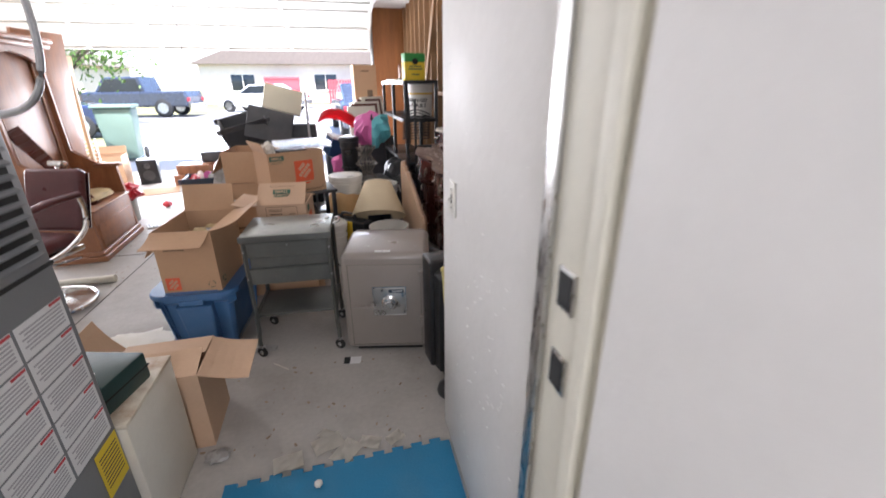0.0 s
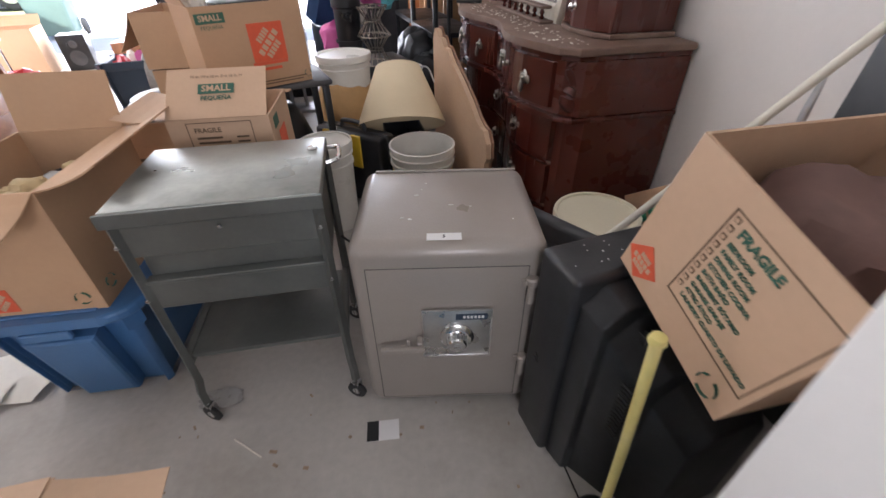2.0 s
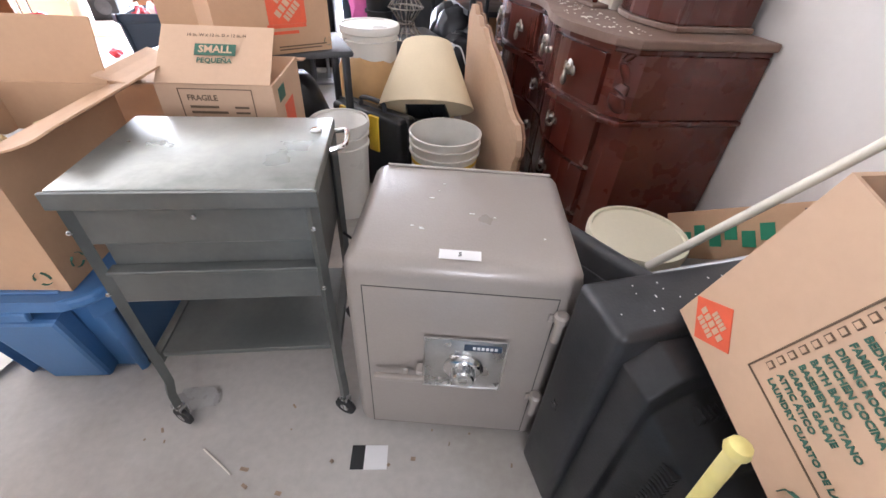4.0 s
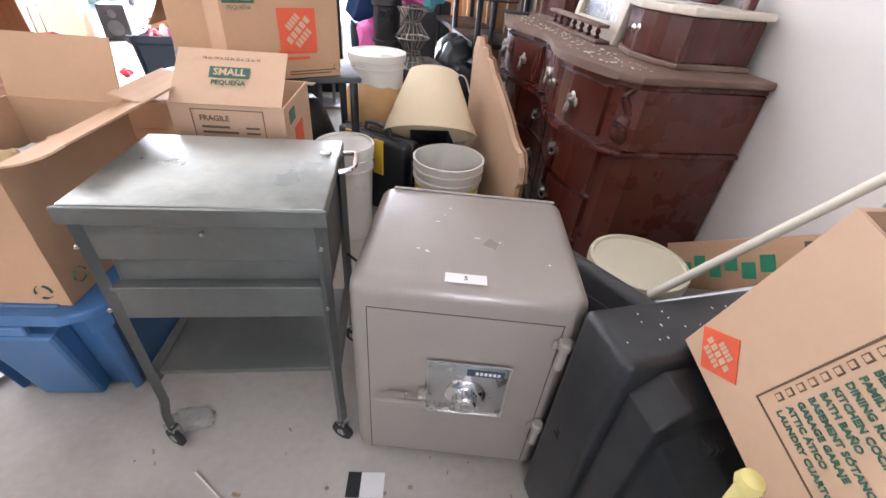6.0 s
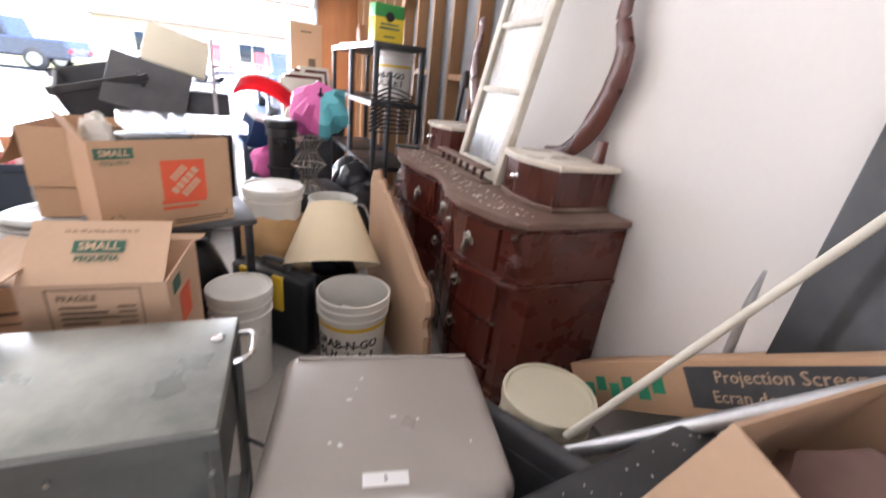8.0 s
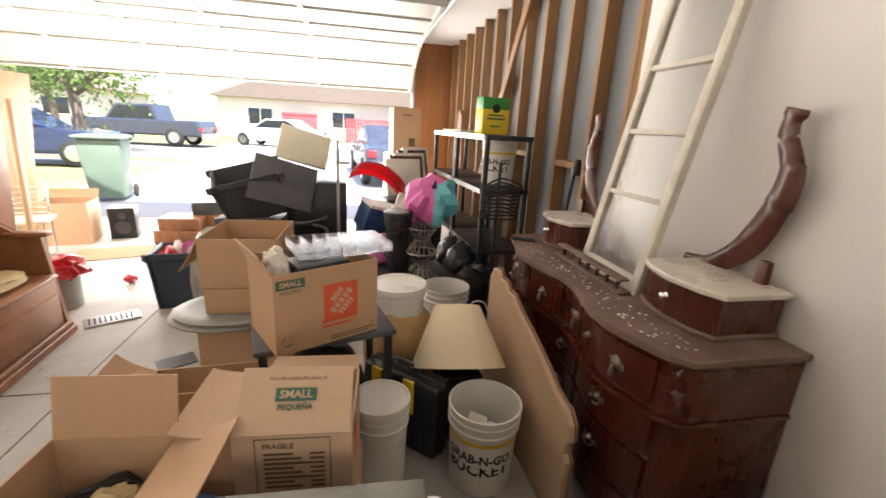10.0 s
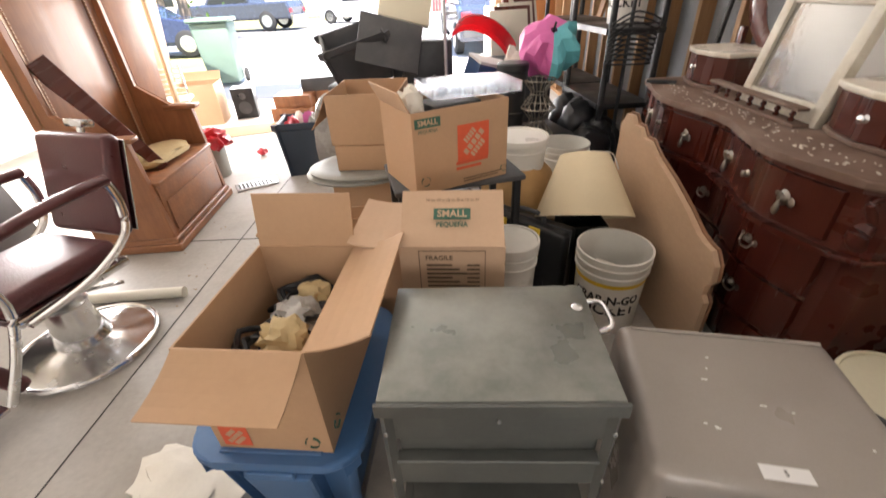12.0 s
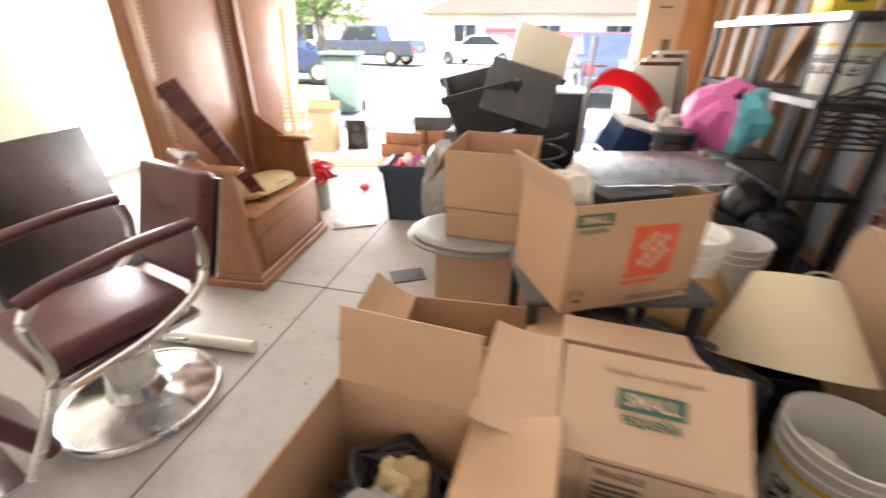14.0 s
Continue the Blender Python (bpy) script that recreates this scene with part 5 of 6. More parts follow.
box("body", (0, -0.055, 0), (Ln, 0.055, 0.15), "card", ps, None, 0.003)
side = -0.0562 if (PM.to_3x3() @ Vector((0, -1, 0))).x < 0 else 0.0562
sg = 1 if side < 0 else -1
boxes("green_square", [((0.06 + 0.055 * k, side - 0.0008, 0.04 + 0.02 * (k % 2)), (0.10 + 0.055 * k, side + 0.0008, 0.085 + 0.02 * (k % 2))) for k in range(6)], "greenp", ps)
box("dark_label", (0.45, side - 0.0008, 0.03), (0.92, side + 0.0008, 0.135), "charcoal", ps, None, 0)
text("printed_word", "Projection Screen", 0.042, "card_light", ps, pose(0.68, side - 0.0012 * sg, 0.108) @ (UPRIGHT if sg > 0 else pose(0, 0, 0, 90, 0, 180)))
text("printed_word", "Ecran de projection", 0.042, "card_light", ps, pose(0.68, side - 0.0012 * sg, 0.06) @ (UPRIGHT if sg > 0 else pose(0, 0, 0, 90, 0, 180)))
tagged(box("flat_screen", (0, -0.2, 0), (0.02, 0.38, 1.28), "black", None, pose(0.985, 1.92, 0.0, 0, 4, 0), 0.006), "black flat screen leaning on the wall", "screen")

# card and scraps on the floor by the safe
cd = thing("printed_card", pose(-0.092, 2.225, 0.001, 0, 0, -6), "small black and white printed card on the concrete floor", "card")
box("sheet", (-0.045, -0.03, 0), (0.045, 0.03, 0.001), "label_white", cd, None, 0)
box("black_end", (-0.045, -0.03, 0.0012), (-0.012, 0.03, 0.0018), "dark", cd, None, 0)
random.seed(17)
bm = bmesh.new()
for i in range(170):
    x, y = random.uniform(-0.7, 0.3), random.uniform(1.5, 2.4)
    if i > 70:
        x, y = random.uniform(-2.1, -1.2), random.uniform(3.2, 6.2)
    s = random.uniform(0.002, 0.009)
    bm_box(bm, (0, 0, 0), (s, s * random.uniform(0.3, 2.5), 0.002), pose(x, y, 0.0005, 0, 0, random.uniform(0, 180)))
tagged(add_mesh("floor_crumbs", bm, "soil"), "wood crumbs and grit scattered on the floor", "debris", "", "stuff")

# ---- hall bench with tall back ----
bn = thing("hall_bench", pose(-2.10, 4.10, 0, 0, 0, 94), "worn oak hall bench with a tall panelled back", "bench")
# local x runs along the seat, local y towards the back
BL, BD, BH = 0.83, 0.46, 1.72
boxes("base", [((-0.02, -0.025, 0), (BL + 0.02, BD, 0.05)), ((-0.01, -0.012, 0.051), (BL + 0.01, BD, 0.085))], "bench_h", bn, None, 0.006)
box("seat_box", (0.04, 0.01, 0.086), (BL - 0.04, BD, 0.40), "bench_h", bn, None, 0.004)
box("seat_front_panel", (0.07, -0.003, 0.11), (BL - 0.07, 0.0095, 0.30), "bench_h", bn, None, 0.004)
box("seat_lid", (0.042, -0.012, 0.402), (BL - 0.042, BD - 0.05, 0.425), "bench_h", bn, None, 0.006)
for x in (0.0, BL - 0.038):
    prism("side", [(0, 0.086), (BD, 0.086), (BD, BH - 0.1), (BD - 0.09, BH - 0.1), (BD - 0.10, 0.83), (0.16, 0.685), (0.04, 0.665)], 0.038, "bench", bn, pose(x, 0, 0, 0, 0, 90) @ pose(0, -0.038, 0), 0.004)
    box("arm_cap", (x - 0.02, -0.0, 0.67), (x + 0.058, 0.22, 0.70), "bench_h", bn, pose(0, 0, 0.0, 0, 0, 0), 0.008)
box("back_panel", (0.04, BD - 0.04, 0.40), (BL - 0.04, BD - 0.015, BH - 0.06), "bench", bn, None, 0.003)
for x in (0.0, BL - 0.10):
    box("back_stile", (x, BD - 0.06, 0.42), (x + 0.10, BD - 0.041, BH - 0.05), "tanwood" if x < 0.1 else "bench", bn, None, 0.004)
tagged(boxes("bead", [((0.105, BD - 0.065, 0.44 + 0.02 * k), (0.113, BD - 0.058, 0.453 + 0.02 * k)) for k in range(56)] + [((BL - 0.113, BD - 0.065, 0.44 + 0.02 * k), (BL - 0.105, BD - 0.058, 0.453 + 0.02 * k)) for k in range(56)], "card_light", bn, None), kind="stuff")
arch = [(0.0, BH - 0.14), (0.12, BH - 0.15), (0.2, BH - 0.11), (BL / 2, BH - 0.075), (BL - 0.2, BH - 0.11), (BL - 0.12, BH - 0.15), (BL, BH - 0.14), (BL, BH - 0.04), (0, BH - 0.04)]
prism("arch_rail", arch, 0.035, "bench_h", bn, pose(0, BD - 0.097, 0), 0.004)
box("crown", (-0.04, BD - 0.17, BH - 0.04), (BL + 0.04, BD + 0.02, BH + 0.0), "bench_h", bn, None, 0.012)
box("crown_top", (-0.055, BD - 0.19, BH + 0.001), (BL + 0.055, BD + 0.02, BH + 0.035), "bench_h", bn, None, 0.008)
cu = tagged(crumple("seat_cushion", (-2.50, 4.25, 0.426), (-2.15, 4.82, 0.51), "tan_cloth", None, None, 41, 0.25, 4), "worn tan cushion on a bench seat", "cushion")
rail_x = (Vector((-2.20, 4.42, 0.50)) - Vector((-2.47, 4.24, 1.15))).normalized()
rail_y = rail_x.cross(Vector((0, 0.25, 1))).normalized()
rail_m = Matrix.Translation((-2.47, 4.24, 1.10)) @ Matrix((rail_x, rail_y, rail_x.cross(rail_y))).transposed().to_4x4()
tagged(prism("wooden_rail", [(0, 0), (0.74, 0.0), (0.74, 0.06), (0.1, 0.11), (0, 0.10)], 0.03, "mahog_v", None, rail_m, 0.006), "dark wooden bed rail leaning across the bench", "board")
# panels leaning behind the bench
tagged(box("veneer_panel", (0, 0, 0), (0.03, 0.55, 1.86), "bench", None, pose(-2.92, 4.98, 0, 0, 6, -10), 0.004), "tall brown wooden panel leaning behind a bench", "panel")
tagged(box("veneer_panel", (0, 0, 0), (0.03, 0.70, 1.74), "tanwood", None, pose(-3.62, 6.05, 0, 0, 9, -14), 0.004), "tall tan wooden panel with worn edge, leaning", "panel")
tagged(box("wood_strip", (0, 0, 0), (0.03, 0.05, 1.5), "tanwood", None, pose(-2.78, 5.62, 0, -7, -2, 0), 0.004), "long pale wooden strip leaning on a panel", "strip")
tagged(box("cream_panel", (0, 0, 0), (0.04, 0.9, 2.05), "cream_paint", None, pose(-3.25, 3.45, 0, 0, -8, 8), 0.006), "large cream painted door panel leaning, scuffed", "panel")
bs = thing("flat_television", pose(-2.95, 3.45, 0, 0, -9, 8), "black flat television leaning on a cream panel", "television")
box("frame", (0, 0, 0.0), (0.05, 0.78, 0.84), "black", bs, None, 0.008)
box("screen", (0.0505, 0.03, 0.05), (0.053, 0.75, 0.81), "black", bs, None, 0.001)

# white wire chair rack, box and speaker near the opening
wr = thing("wire_chair", pose(-3.1, 6.22, 0, 0, 0, 20), "small chair with white wire back and pale seat", "chair")
for k in range(6):
    tube("wire", [(-0.13, 0.10 + 0.004 * k, 0.52 + 0.045 * k), (0.10, 0.10 + 0.004 * k, 0.52 + 0.045 * k)], 0.006, "label_white", wr, None, 6)
for x in (-0.13, 0.10):
    tube("upright", [(x, 0.09, 0), (x, 0.125, 0.78)], 0.009, "chrome", wr, None, 8)
    tube("front_leg", [(x, -0.2, 0), (x, -0.17, 0.47)], 0.009, "chrome", wr, None, 8)
box("seat", (-0.17, -0.22, 0.47), (0.15, 0.10, 0.50), "ivory", wr, None, 0.012, 3)
cb = carton(pose(-3.42, 7.25, 0, 0, 0, 12), 0.46, 0.40, 0.46, "brown moving carton with flaps open on the floor", [("l", 0.12, 60), ("b", 0.12, 40)], "card")
logo(cb, pose(0.0, -0.181, 0.2), 0.14)
sp = thing("speaker", pose(-2.98, 7.45, 0, 0, 0, 14), "black loudspeaker standing on the concrete floor", "speaker")
box("cabinet", (-0.13, -0.12, 0), (0.13, 0.12, 0.36), "black", sp, None, 0.006)
for z, r_ in ((0.13, 0.075), (0.27, 0.04)):
    lathe("cone", [(r_, 0), (r_ * 1.05, 0.006), (r_ * 0.9, 0.01), (r_ * 0.3, 0.002)], "charcoal", sp, pose(0, -0.12, z, 90), 24)
gbin = bucket(pose(-2.45, 5.35, 0), "pale grey plastic bin holding red netting", mname="grey_pl", r=0.14, h=0.33, band=False, name="waste_bin")
tagged(crumple("red_netting", (-2.48, 5.2, 0.24), (-2.24, 5.42, 0.42), "red", None, None, 51, 0.6, 8), "tangled red netting hanging over a bin", "netting")
tagged(crumple("red_toy", (-2.26, 5.80, 0), (-2.17, 5.89, 0.08), "red", None, None, 52, 0.4, 5), "small red scrap on the floor", "toy")
vent = thing("floor_vent", pose(-2.0, 5.10, 0.0, 0, 0, -60), "grey metal register plate on the floor", "vent")
box("plate", (-0.08, -0.16, 0), (0.08, 0.16, 0.012), "galv", vent, None, 0.003)
boxes("slot", [((-0.06, -0.14 + 0.03 * k, 0.0122), (0.06, -0.125 + 0.03 * k, 0.0135)) for k in range(9)], "dark", vent)
tagged(box("flat_cardboard", (-0.35, -0.22, 0), (0.35, 0.22, 0.005), "card", None, pose(-2.75, 6.75, 0.002, 0, 0, 18), 0.001, 1), "flattened brown cardboard sheet on the floor", "cardboard")

# ---- barber chair ----
bc = thing("barber_chair", pose(-2.07, 3.28, 0, 0, 0, -16), "vintage barber chair in burgundy leather with chrome base", "barber chair")
lathe("base_disc", [(0.265, 0), (0.275, 0.008), (0.265, 0.022), (0.20, 0.035), (0.12, 0.05), (0.09, 0.07)], "chrome", bc, None, 48)
tube("base_ring", [(0.268 * math.cos(a), 0.268 * math.sin(a), 0.02) for a in [2 * math.pi * i / 40 for i in range(41)]], 0.012, "chrome", bc, None, 8)
lathe("pedestal", [(0.10, 0.05), (0.105, 0.07), (0.085, 0.16), (0.08, 0.24), (0.095, 0.26), (0.06, 0.27), (0.05, 0.36)], "chrome", bc, None, 28)
box("seat_pan", (-0.21, -0.24, 0.35), (0.21, 0.20, 0.39), "chrome", bc, None, 0.012)
box("seat_cushion", (-0.20, -0.25, 0.39), (0.20, 0.19, 0.48), "leather", bc, None, 0.035, 4)
bk = pose(0, 0.21, 0.47, -17, 0, 0)
box("backrest", (-0.20, 0, 0), (0.20, 0.075, 0.42), "leather", bc, bk, 0.03, 4)
boxes("back_trim", [((-0.205, 0.076, 0.02), (0.205, 0.083, 0.40))], "chrome", bc, bk, 0.002)
tube("head_post", [(0, 0.06, 0.40), (0, 0.065, 0.46)], 0.014, "chrome", bc, bk, 10)
box("head_clamp", (-0.05, 0.03, 0.44), (0.05, 0.09, 0.475), "chrome", bc, bk, 0.01)
for s in (-1, 1):
    x = s * 0.235
    tube("arm_pad", spline([(x, 0.24, 0.72), (x, 0.05, 0.715), (x, -0.15, 0.69), (x, -0.24, 0.665)], 5), 0.026, "leather", bc, None, 12, 0.8)
    tube("arm_support", spline([(x, 0.24, 0.70), (x, 0.25, 0.6), (x, 0.20, 0.48), (x, 0.02, 0.40), (x, -0.22, 0.37)], 6), 0.02, "chrome", bc, None, 10, 0.7)
    tube("arm_front", spline([(x, -0.20, 0.67), (x, -0.25, 0.6), (x, -0.24, 0.45), (x, -0.30, 0.30), (x * 0.9, -0.38, 0.14)], 6), 0.016, "chrome", bc, None, 10)
box("leg_rest", (-0.17, -0.02, 0), (0.17, 0.04, 0.28), "leather", bc, pose(0, -0.31, 0.12, 22, 0, 0), 0.022, 3)
box("foot_plate", (-0.18, -0.52, 0.10), (0.18, -0.38, 0.12), "chrome", bc, None, 0.008)
tube("lever", [(0.06, 0.06, 0.28), (0.26, 0.10, 0.33)], 0.008, "chrome", bc, None, 8)
tagged(tube("white_pipe", [(-2.5, 3.585, 0.03), (-1.815, 3.625, 0.03)], 0.028, "ivory", None, None, 16), "white plastic pipe lying on the concrete floor", "pipe")

# ---- shelving and the heap before the opening ----
def shelf_unit(m, label):
    r = thing("shelving_unit", m, label, "shelf", "black plastic shelving units")
    for z in (0.12, 0.56, 1.008, 1.38):
        box("shelf", (-0.18, -0.36, z), (0.18, 0.36, z + 0.035), "black", r, None, 0.006)
        boxes("front_lip", [((-0.187, -0.33, z + 0.001), (-0.1805, 0.33, z + 0.036))], "galv" if z > 1.2 else "black", r)
    for x in (-0.16, 0.16):
        for y in (-0.34, 0.34):
            lathe("post", [(0.022, 0), (0.02, 0.1), (0.02, 1.37), (0.022, 1.41)], "black", r, pose(x, y, 0), 12)
    return r


shelf_unit(pose(0.74, 5.14, 0, 0, 0, 4), "black plastic shelving unit loaded with clutter")
shelf_unit(pose(0.70, 5.90, 0, 0, 0, 4), "black plastic shelving unit with pale edge")
gc = thing("plant_food_carton", pose(0.76, 5.22, 1.4165, 0, 0, 12) @ Matrix.Diagonal((1.15, 1.15, 1.08, 1)), "yellow and green plant food carton on the shelf top", "carton")
box("lower", (-0.10, -0.05, 0), (0.10, 0.05, 0.17), "yellow_card", gc, None, 0.002)
box("upper", (-0.10, -0.05, 0.1705), (0.10, 0.05, 0.25), "green_card", gc, None, 0.002)
lathe("dark_roundel", [(0.03, 0), (0.03, 0.001)], "dark", gc, pose(0, -0.0505, 0.175, 90), 20)
boxes("printed_line", [((-0.06, -0.0515, 0.125), (0.06, -0.0505, 0.135)), ((-0.07, -0.0515, 0.10), (0.07, -0.0505, 0.112)), ((-0.04, -0.0515, 0.05), (0.04, -0.0505, 0.06))], "print_green", gc)
tagged(box("papers", (-0.13, -0.2, 0), (0.13, 0.2, 0.02), "paper", None, pose(0.68, 5.75, 1.417, 0, 0, 10), 0.003), "stack of papers on the shelf top", "papers")
for k, (y, h) in enumerate(((6.05, 0.16), (6.11, 0.2), (6.17, 0.18))):
    tagged(box("wood_offcut", (-0.03, -0.02, 0), (0.03, 0.02, h), "bench", None, pose(0.74, y, 1.417), 0.004), "dark wooden offcut standing on the shelf", "offcut", "wood offcuts")
hb = carton(pose(0.32, 7.40, 1.10, 0, 0, 6), 0.34, 0.30, 0.55, "tall closed brown carton on a stack near the opening", [], "card")
box("lid", (-0.17, -0.15, 0.55), (0.17, 0.15, 0.554), "card", hb, None, 0)
box("printed_line", (-0.06, -0.1512, 0.46), (0.06, -0.1501, 0.475), "print_brown", hb, None, 0)
box("printed_square", (0.02, -0.1512, 0.1), (0.1, -0.1501, 0.2), "print_brown", hb, None, 0)
tagged(box("cabinet", (-0.25, -0.25, 0), (0.25, 0.25, 1.098), "bench", None, pose(0.34, 7.40, 0, 0, 0, 4), 0.01), "dark brown wooden cabinet near the garage opening", "cabinet")
for k in range(5):
    tagged(box("carton_flat", (-0.2, -0.02, 0), (0.2, 0.02, 0.40 + 0.03 * k), "mahog_v" if k % 2 else "ivory", None, pose(0.24 + 0.05 * k, 6.55 + 0.05 * k, 0.70, -12, 0, 15 + 6 * k), 0.004), "picture frame standing on edge in a heap", "frame", "frames on edge")
tagged(box("storage_crate", (-0.32, -0.25, 0), (0.32, 0.25, 0.695), "charcoal", None, pose(0.30, 6.6, 0, 0, 0, 10), 0.02), "dark plastic crate under standing frames", "crate")


def wire_basket(m, label):
    r = thing("wire_basket", m, label, "basket", "nested wire baskets")
    bm = bmesh.new()
    for i in range(16):
        a = 2 * math.pi * i / 16
        bm_tube(bm, [(r0 * math.cos(a), r0 * math.sin(a), z) for r0, z in ((0.11, 0), (0.055, 0.07), (0.05, 0.1), (0.10, 0.17))], 0.003, 5)
    for r0, z in ((0.11, 0), (0.052, 0.085), (0.10, 0.17)):
        bm_tube(bm, [(r0 * math.cos(2 * math.pi * i / 20), r0 * math.sin(2 * math.pi * i / 20), z) for i in range(21)], 0.004, 5)
    tagged(add_mesh("wires", bm, "brass", r), kind="stuff")
    return r


wire_basket(pose(0.16, 4.68, 0.45), "brass wire basket standing in the heap")
wire_basket(pose(0.16, 4.68, 0.622), "brass wire basket on another basket")
tagged(box("black_crate", (-0.2, -0.2, 0), (0.2, 0.2, 0.448), "black", None, pose(0.18, 4.80, 0, 0, 0, 15), 0.015), "black plastic crate under wire baskets", "crate")
# pink and aqua umbrella bundle
um = thing("umbrella", pose(0.25, 4.88, 0.94, 38, -24, 25), "folded pink and aqua nylon umbrella on the heap", "umbrella")
for nm, mm, a0, a1 in (("pink_cloth", "pink", 0, 230), ("aqua_cloth", "cyan", 230, 360)):
    bm = bmesh.new()
    g = []
    for i in range(13):
        a = radians(a0 + (a1 - a0) * i / 12)
        col = []
        for rr, z in ((0.02, 0.16), (0.10, 0.15), (0.165, 0.09), (0.19, 0.0), (0.16, -0.09), (0.08, -0.15)):
            rr *= 1 + 0.13 * math.cos(a * 6) + 0.3 * noise.noise((a * 2, z * 9, 1))
            col.append(bm.verts.new((rr * math.cos(a), rr * math.sin(a), z)))
        g.append(col)
    for i in range(12):
        for j in range(5):
            bm.faces.new((g[i][j], g[i + 1][j], g[i + 1][j + 1], g[i][j + 1]))
    add_mesh(nm, bm, mm, um)
tube("shaft", [(0, 0, -0.2), (0, 0, 0.22)], 0.007, "black", um, None, 8)
fk = thing("black_canister", pose(0.0, 4.74, 0.48), "tall black ribbed plastic canister with a lid", "canister")
lathe("body", [(0.075, 0), (0.08, 0.01), (0.085, 0.3), (0.095, 0.31), (0.095, 0.36), (0.085, 0.365)], "black", fk, None, 28)
lathe("lid", [(0.10, 0.366), (0.10, 0.40), (0.09, 0.41), (0.05, 0.412)], "black", fk, None, 28)
lathe("ring", [(0.094, 0.1), (0.094, 0.115)], "black", fk, None, 28)
tagged(box("black_case", (-0.14, -0.14, 0), (0.14, 0.14, 0.478), "black", None, pose(-0.06, 4.78, 0, 0, 0, 5), 0.015), "black plastic case under a canister", "case")
# black hangers bunch on the shelving
for k in range(9):
    tagged(tube("hanger", spline([(0.42, 4.20, 0.80 + 0.028 * k), (0.55, 4.19, 0.86 + 0.028 * k), (0.70, 4.20, 0.80 + 0.028 * k), (0.42, 4.20, 0.80 + 0.028 * k)], 4), 0.006, "black", None, pose(0.12, 0.46 - 0.006 * k, 0.06), 6), "black plastic clothes hanger in a stack", "hanger", "stacked black hangers")
tube_rail = tagged(tube("hanger_bar", [(0.68, 4.705, 0.0), (0.68, 4.695, 1.24)], 0.012, "black", None, None, 8), "black upright bar carrying hangers", "bar")
for k in range(7):
    tagged(crumple("dark_bundle", (0.36 + 0.06 * (k % 3), 4.52 + 0.1 * k, 0.0 if k < 3 else 0.16), (0.68 + 0.06 * (k % 3), 4.76 + 0.1 * k, 0.52 if k < 3 else 0.6), "bag", None, None, 60 + k, 0.2, 5), "black bagged bundle under the shelving", "bag", "black bagged bundles")
# folded tripods against the studs
tp = thing("folded_tripod", pose(1.0, 4.45, 0.0, 0, 5, 0), "folded black tripod leaning on the studs", "tripod")
for k in range(3):
    tube("leg", [(0.03 * k - 0.03, 0.04 * k, 0), (0.0, 0.02, 1.25)], 0.013, "black", tp, None, 8)
lathe("head", [(0.03, 1.2), (0.035, 1.25), (0.02, 1.3)], "black", tp, None, 12)

# big grey tubs, one tipped, with foam board and upright pole
gt = tub(pose(-1.08, 5.60, 0.70, 16, -14, 12), 0.56, 0.40, 0.36, "charcoal", "dark grey plastic storage tub tipped on the heap")
gl = thing("tub_lid", pose(-0.84, 5.42, 0.96, 60, 16, 10), "dark grey plastic tub lid standing on the heap", "lid")
box("plate", (-0.24, -0.19, 0), (0.24, 0.19, 0.018), "charcoal", gl, None, 0.008)
box("raised_field", (-0.20, -0.15, -0.006), (0.20, 0.15, 0.001), "charcoal", gl, None, 0.003)
fbz = thing("foam_board", pose(-0.745, 6.0, 1.20, 60, 16, 10), "cream foam slab standing on the heap", "foam")
box("slab", (-0.22, -0.16, 0), (0.22, 0.16, 0.05), "cream_pl", fbz, None, 0.012)
up = thing("metal_stand", pose(-0.417, 5.27, 0), "grey metal upright stand in the heap", "stand")
tube("post", [(0, 0, 0), (0, 0, 1.31)], 0.013, "galv", up, None, 10)
tube("cross_bar", [(0, 0, 1.15), (0.09, 0, 1.15)], 0.008, "galv", up, None, 8)
box("foot", (-0.12, -0.12, 0), (0.12, 0.12, 0.02), "galv", up, None, 0.004)
for k, (x, y, w, d, h, mm, lab) in enumerate(((-1.10, 5.62, 0.5, 0.45, 0.68, "charcoal", "dark grey lidded tub at the heap's base"), (-0.62, 5.90, 0.5, 0.6, 0.95, "black", "black crate at the heap's base"), (-0.08, 5.50, 0.36, 0.4, 0.60, "navy", "navy plastic crate at the heap's base"))):
    tagged(box("storage_bin", (-w / 2, -d / 2, 0), (w / 2, d / 2, h), mm, None, pose(x, y, 0, 0, 0, 8 * k - 6), 0.02), lab, "bin")
bb2 = thing("blue_box", pose(-0.14, 5.35, 0.61, 12, 16, 25), "dark blue carton with a pale label on the heap", "box")
box("body", (-0.15, -0.10, 0), (0.15, 0.10, 0.20), "navyblue", bb2, None, 0.004)
box("pale_lid", (-0.155, -0.105, 0.201), (0.155, 0.105, 0.225), "label_white", bb2, None, 0.004)
rs = thing("red_sled", pose(-0.12, 5.65, 0.68, -52, 22, 10), "curved red plastic shell on the heap", "plastic shell")
bm = bmesh.new()
g = []
for i in range(15):
    u = i / 14
    a = radians(200 + 140 * u)
    g.append([bm.verts.new((0.02 + 0.3 * math.cos(a), w, 0.40 + 0.32 * math.sin(a + radians(0)) * -1 - 0.15 + dz)) for w, dz in ((-0.08, 0), (-0.06, 0.05), (0.06, 0.05), (0.08, 0))])
for i in range(14):
    for j in range(3):
        bm.faces.new((g[i][j], g[i + 1][j], g[i + 1][j + 1], g[i][j + 1]))
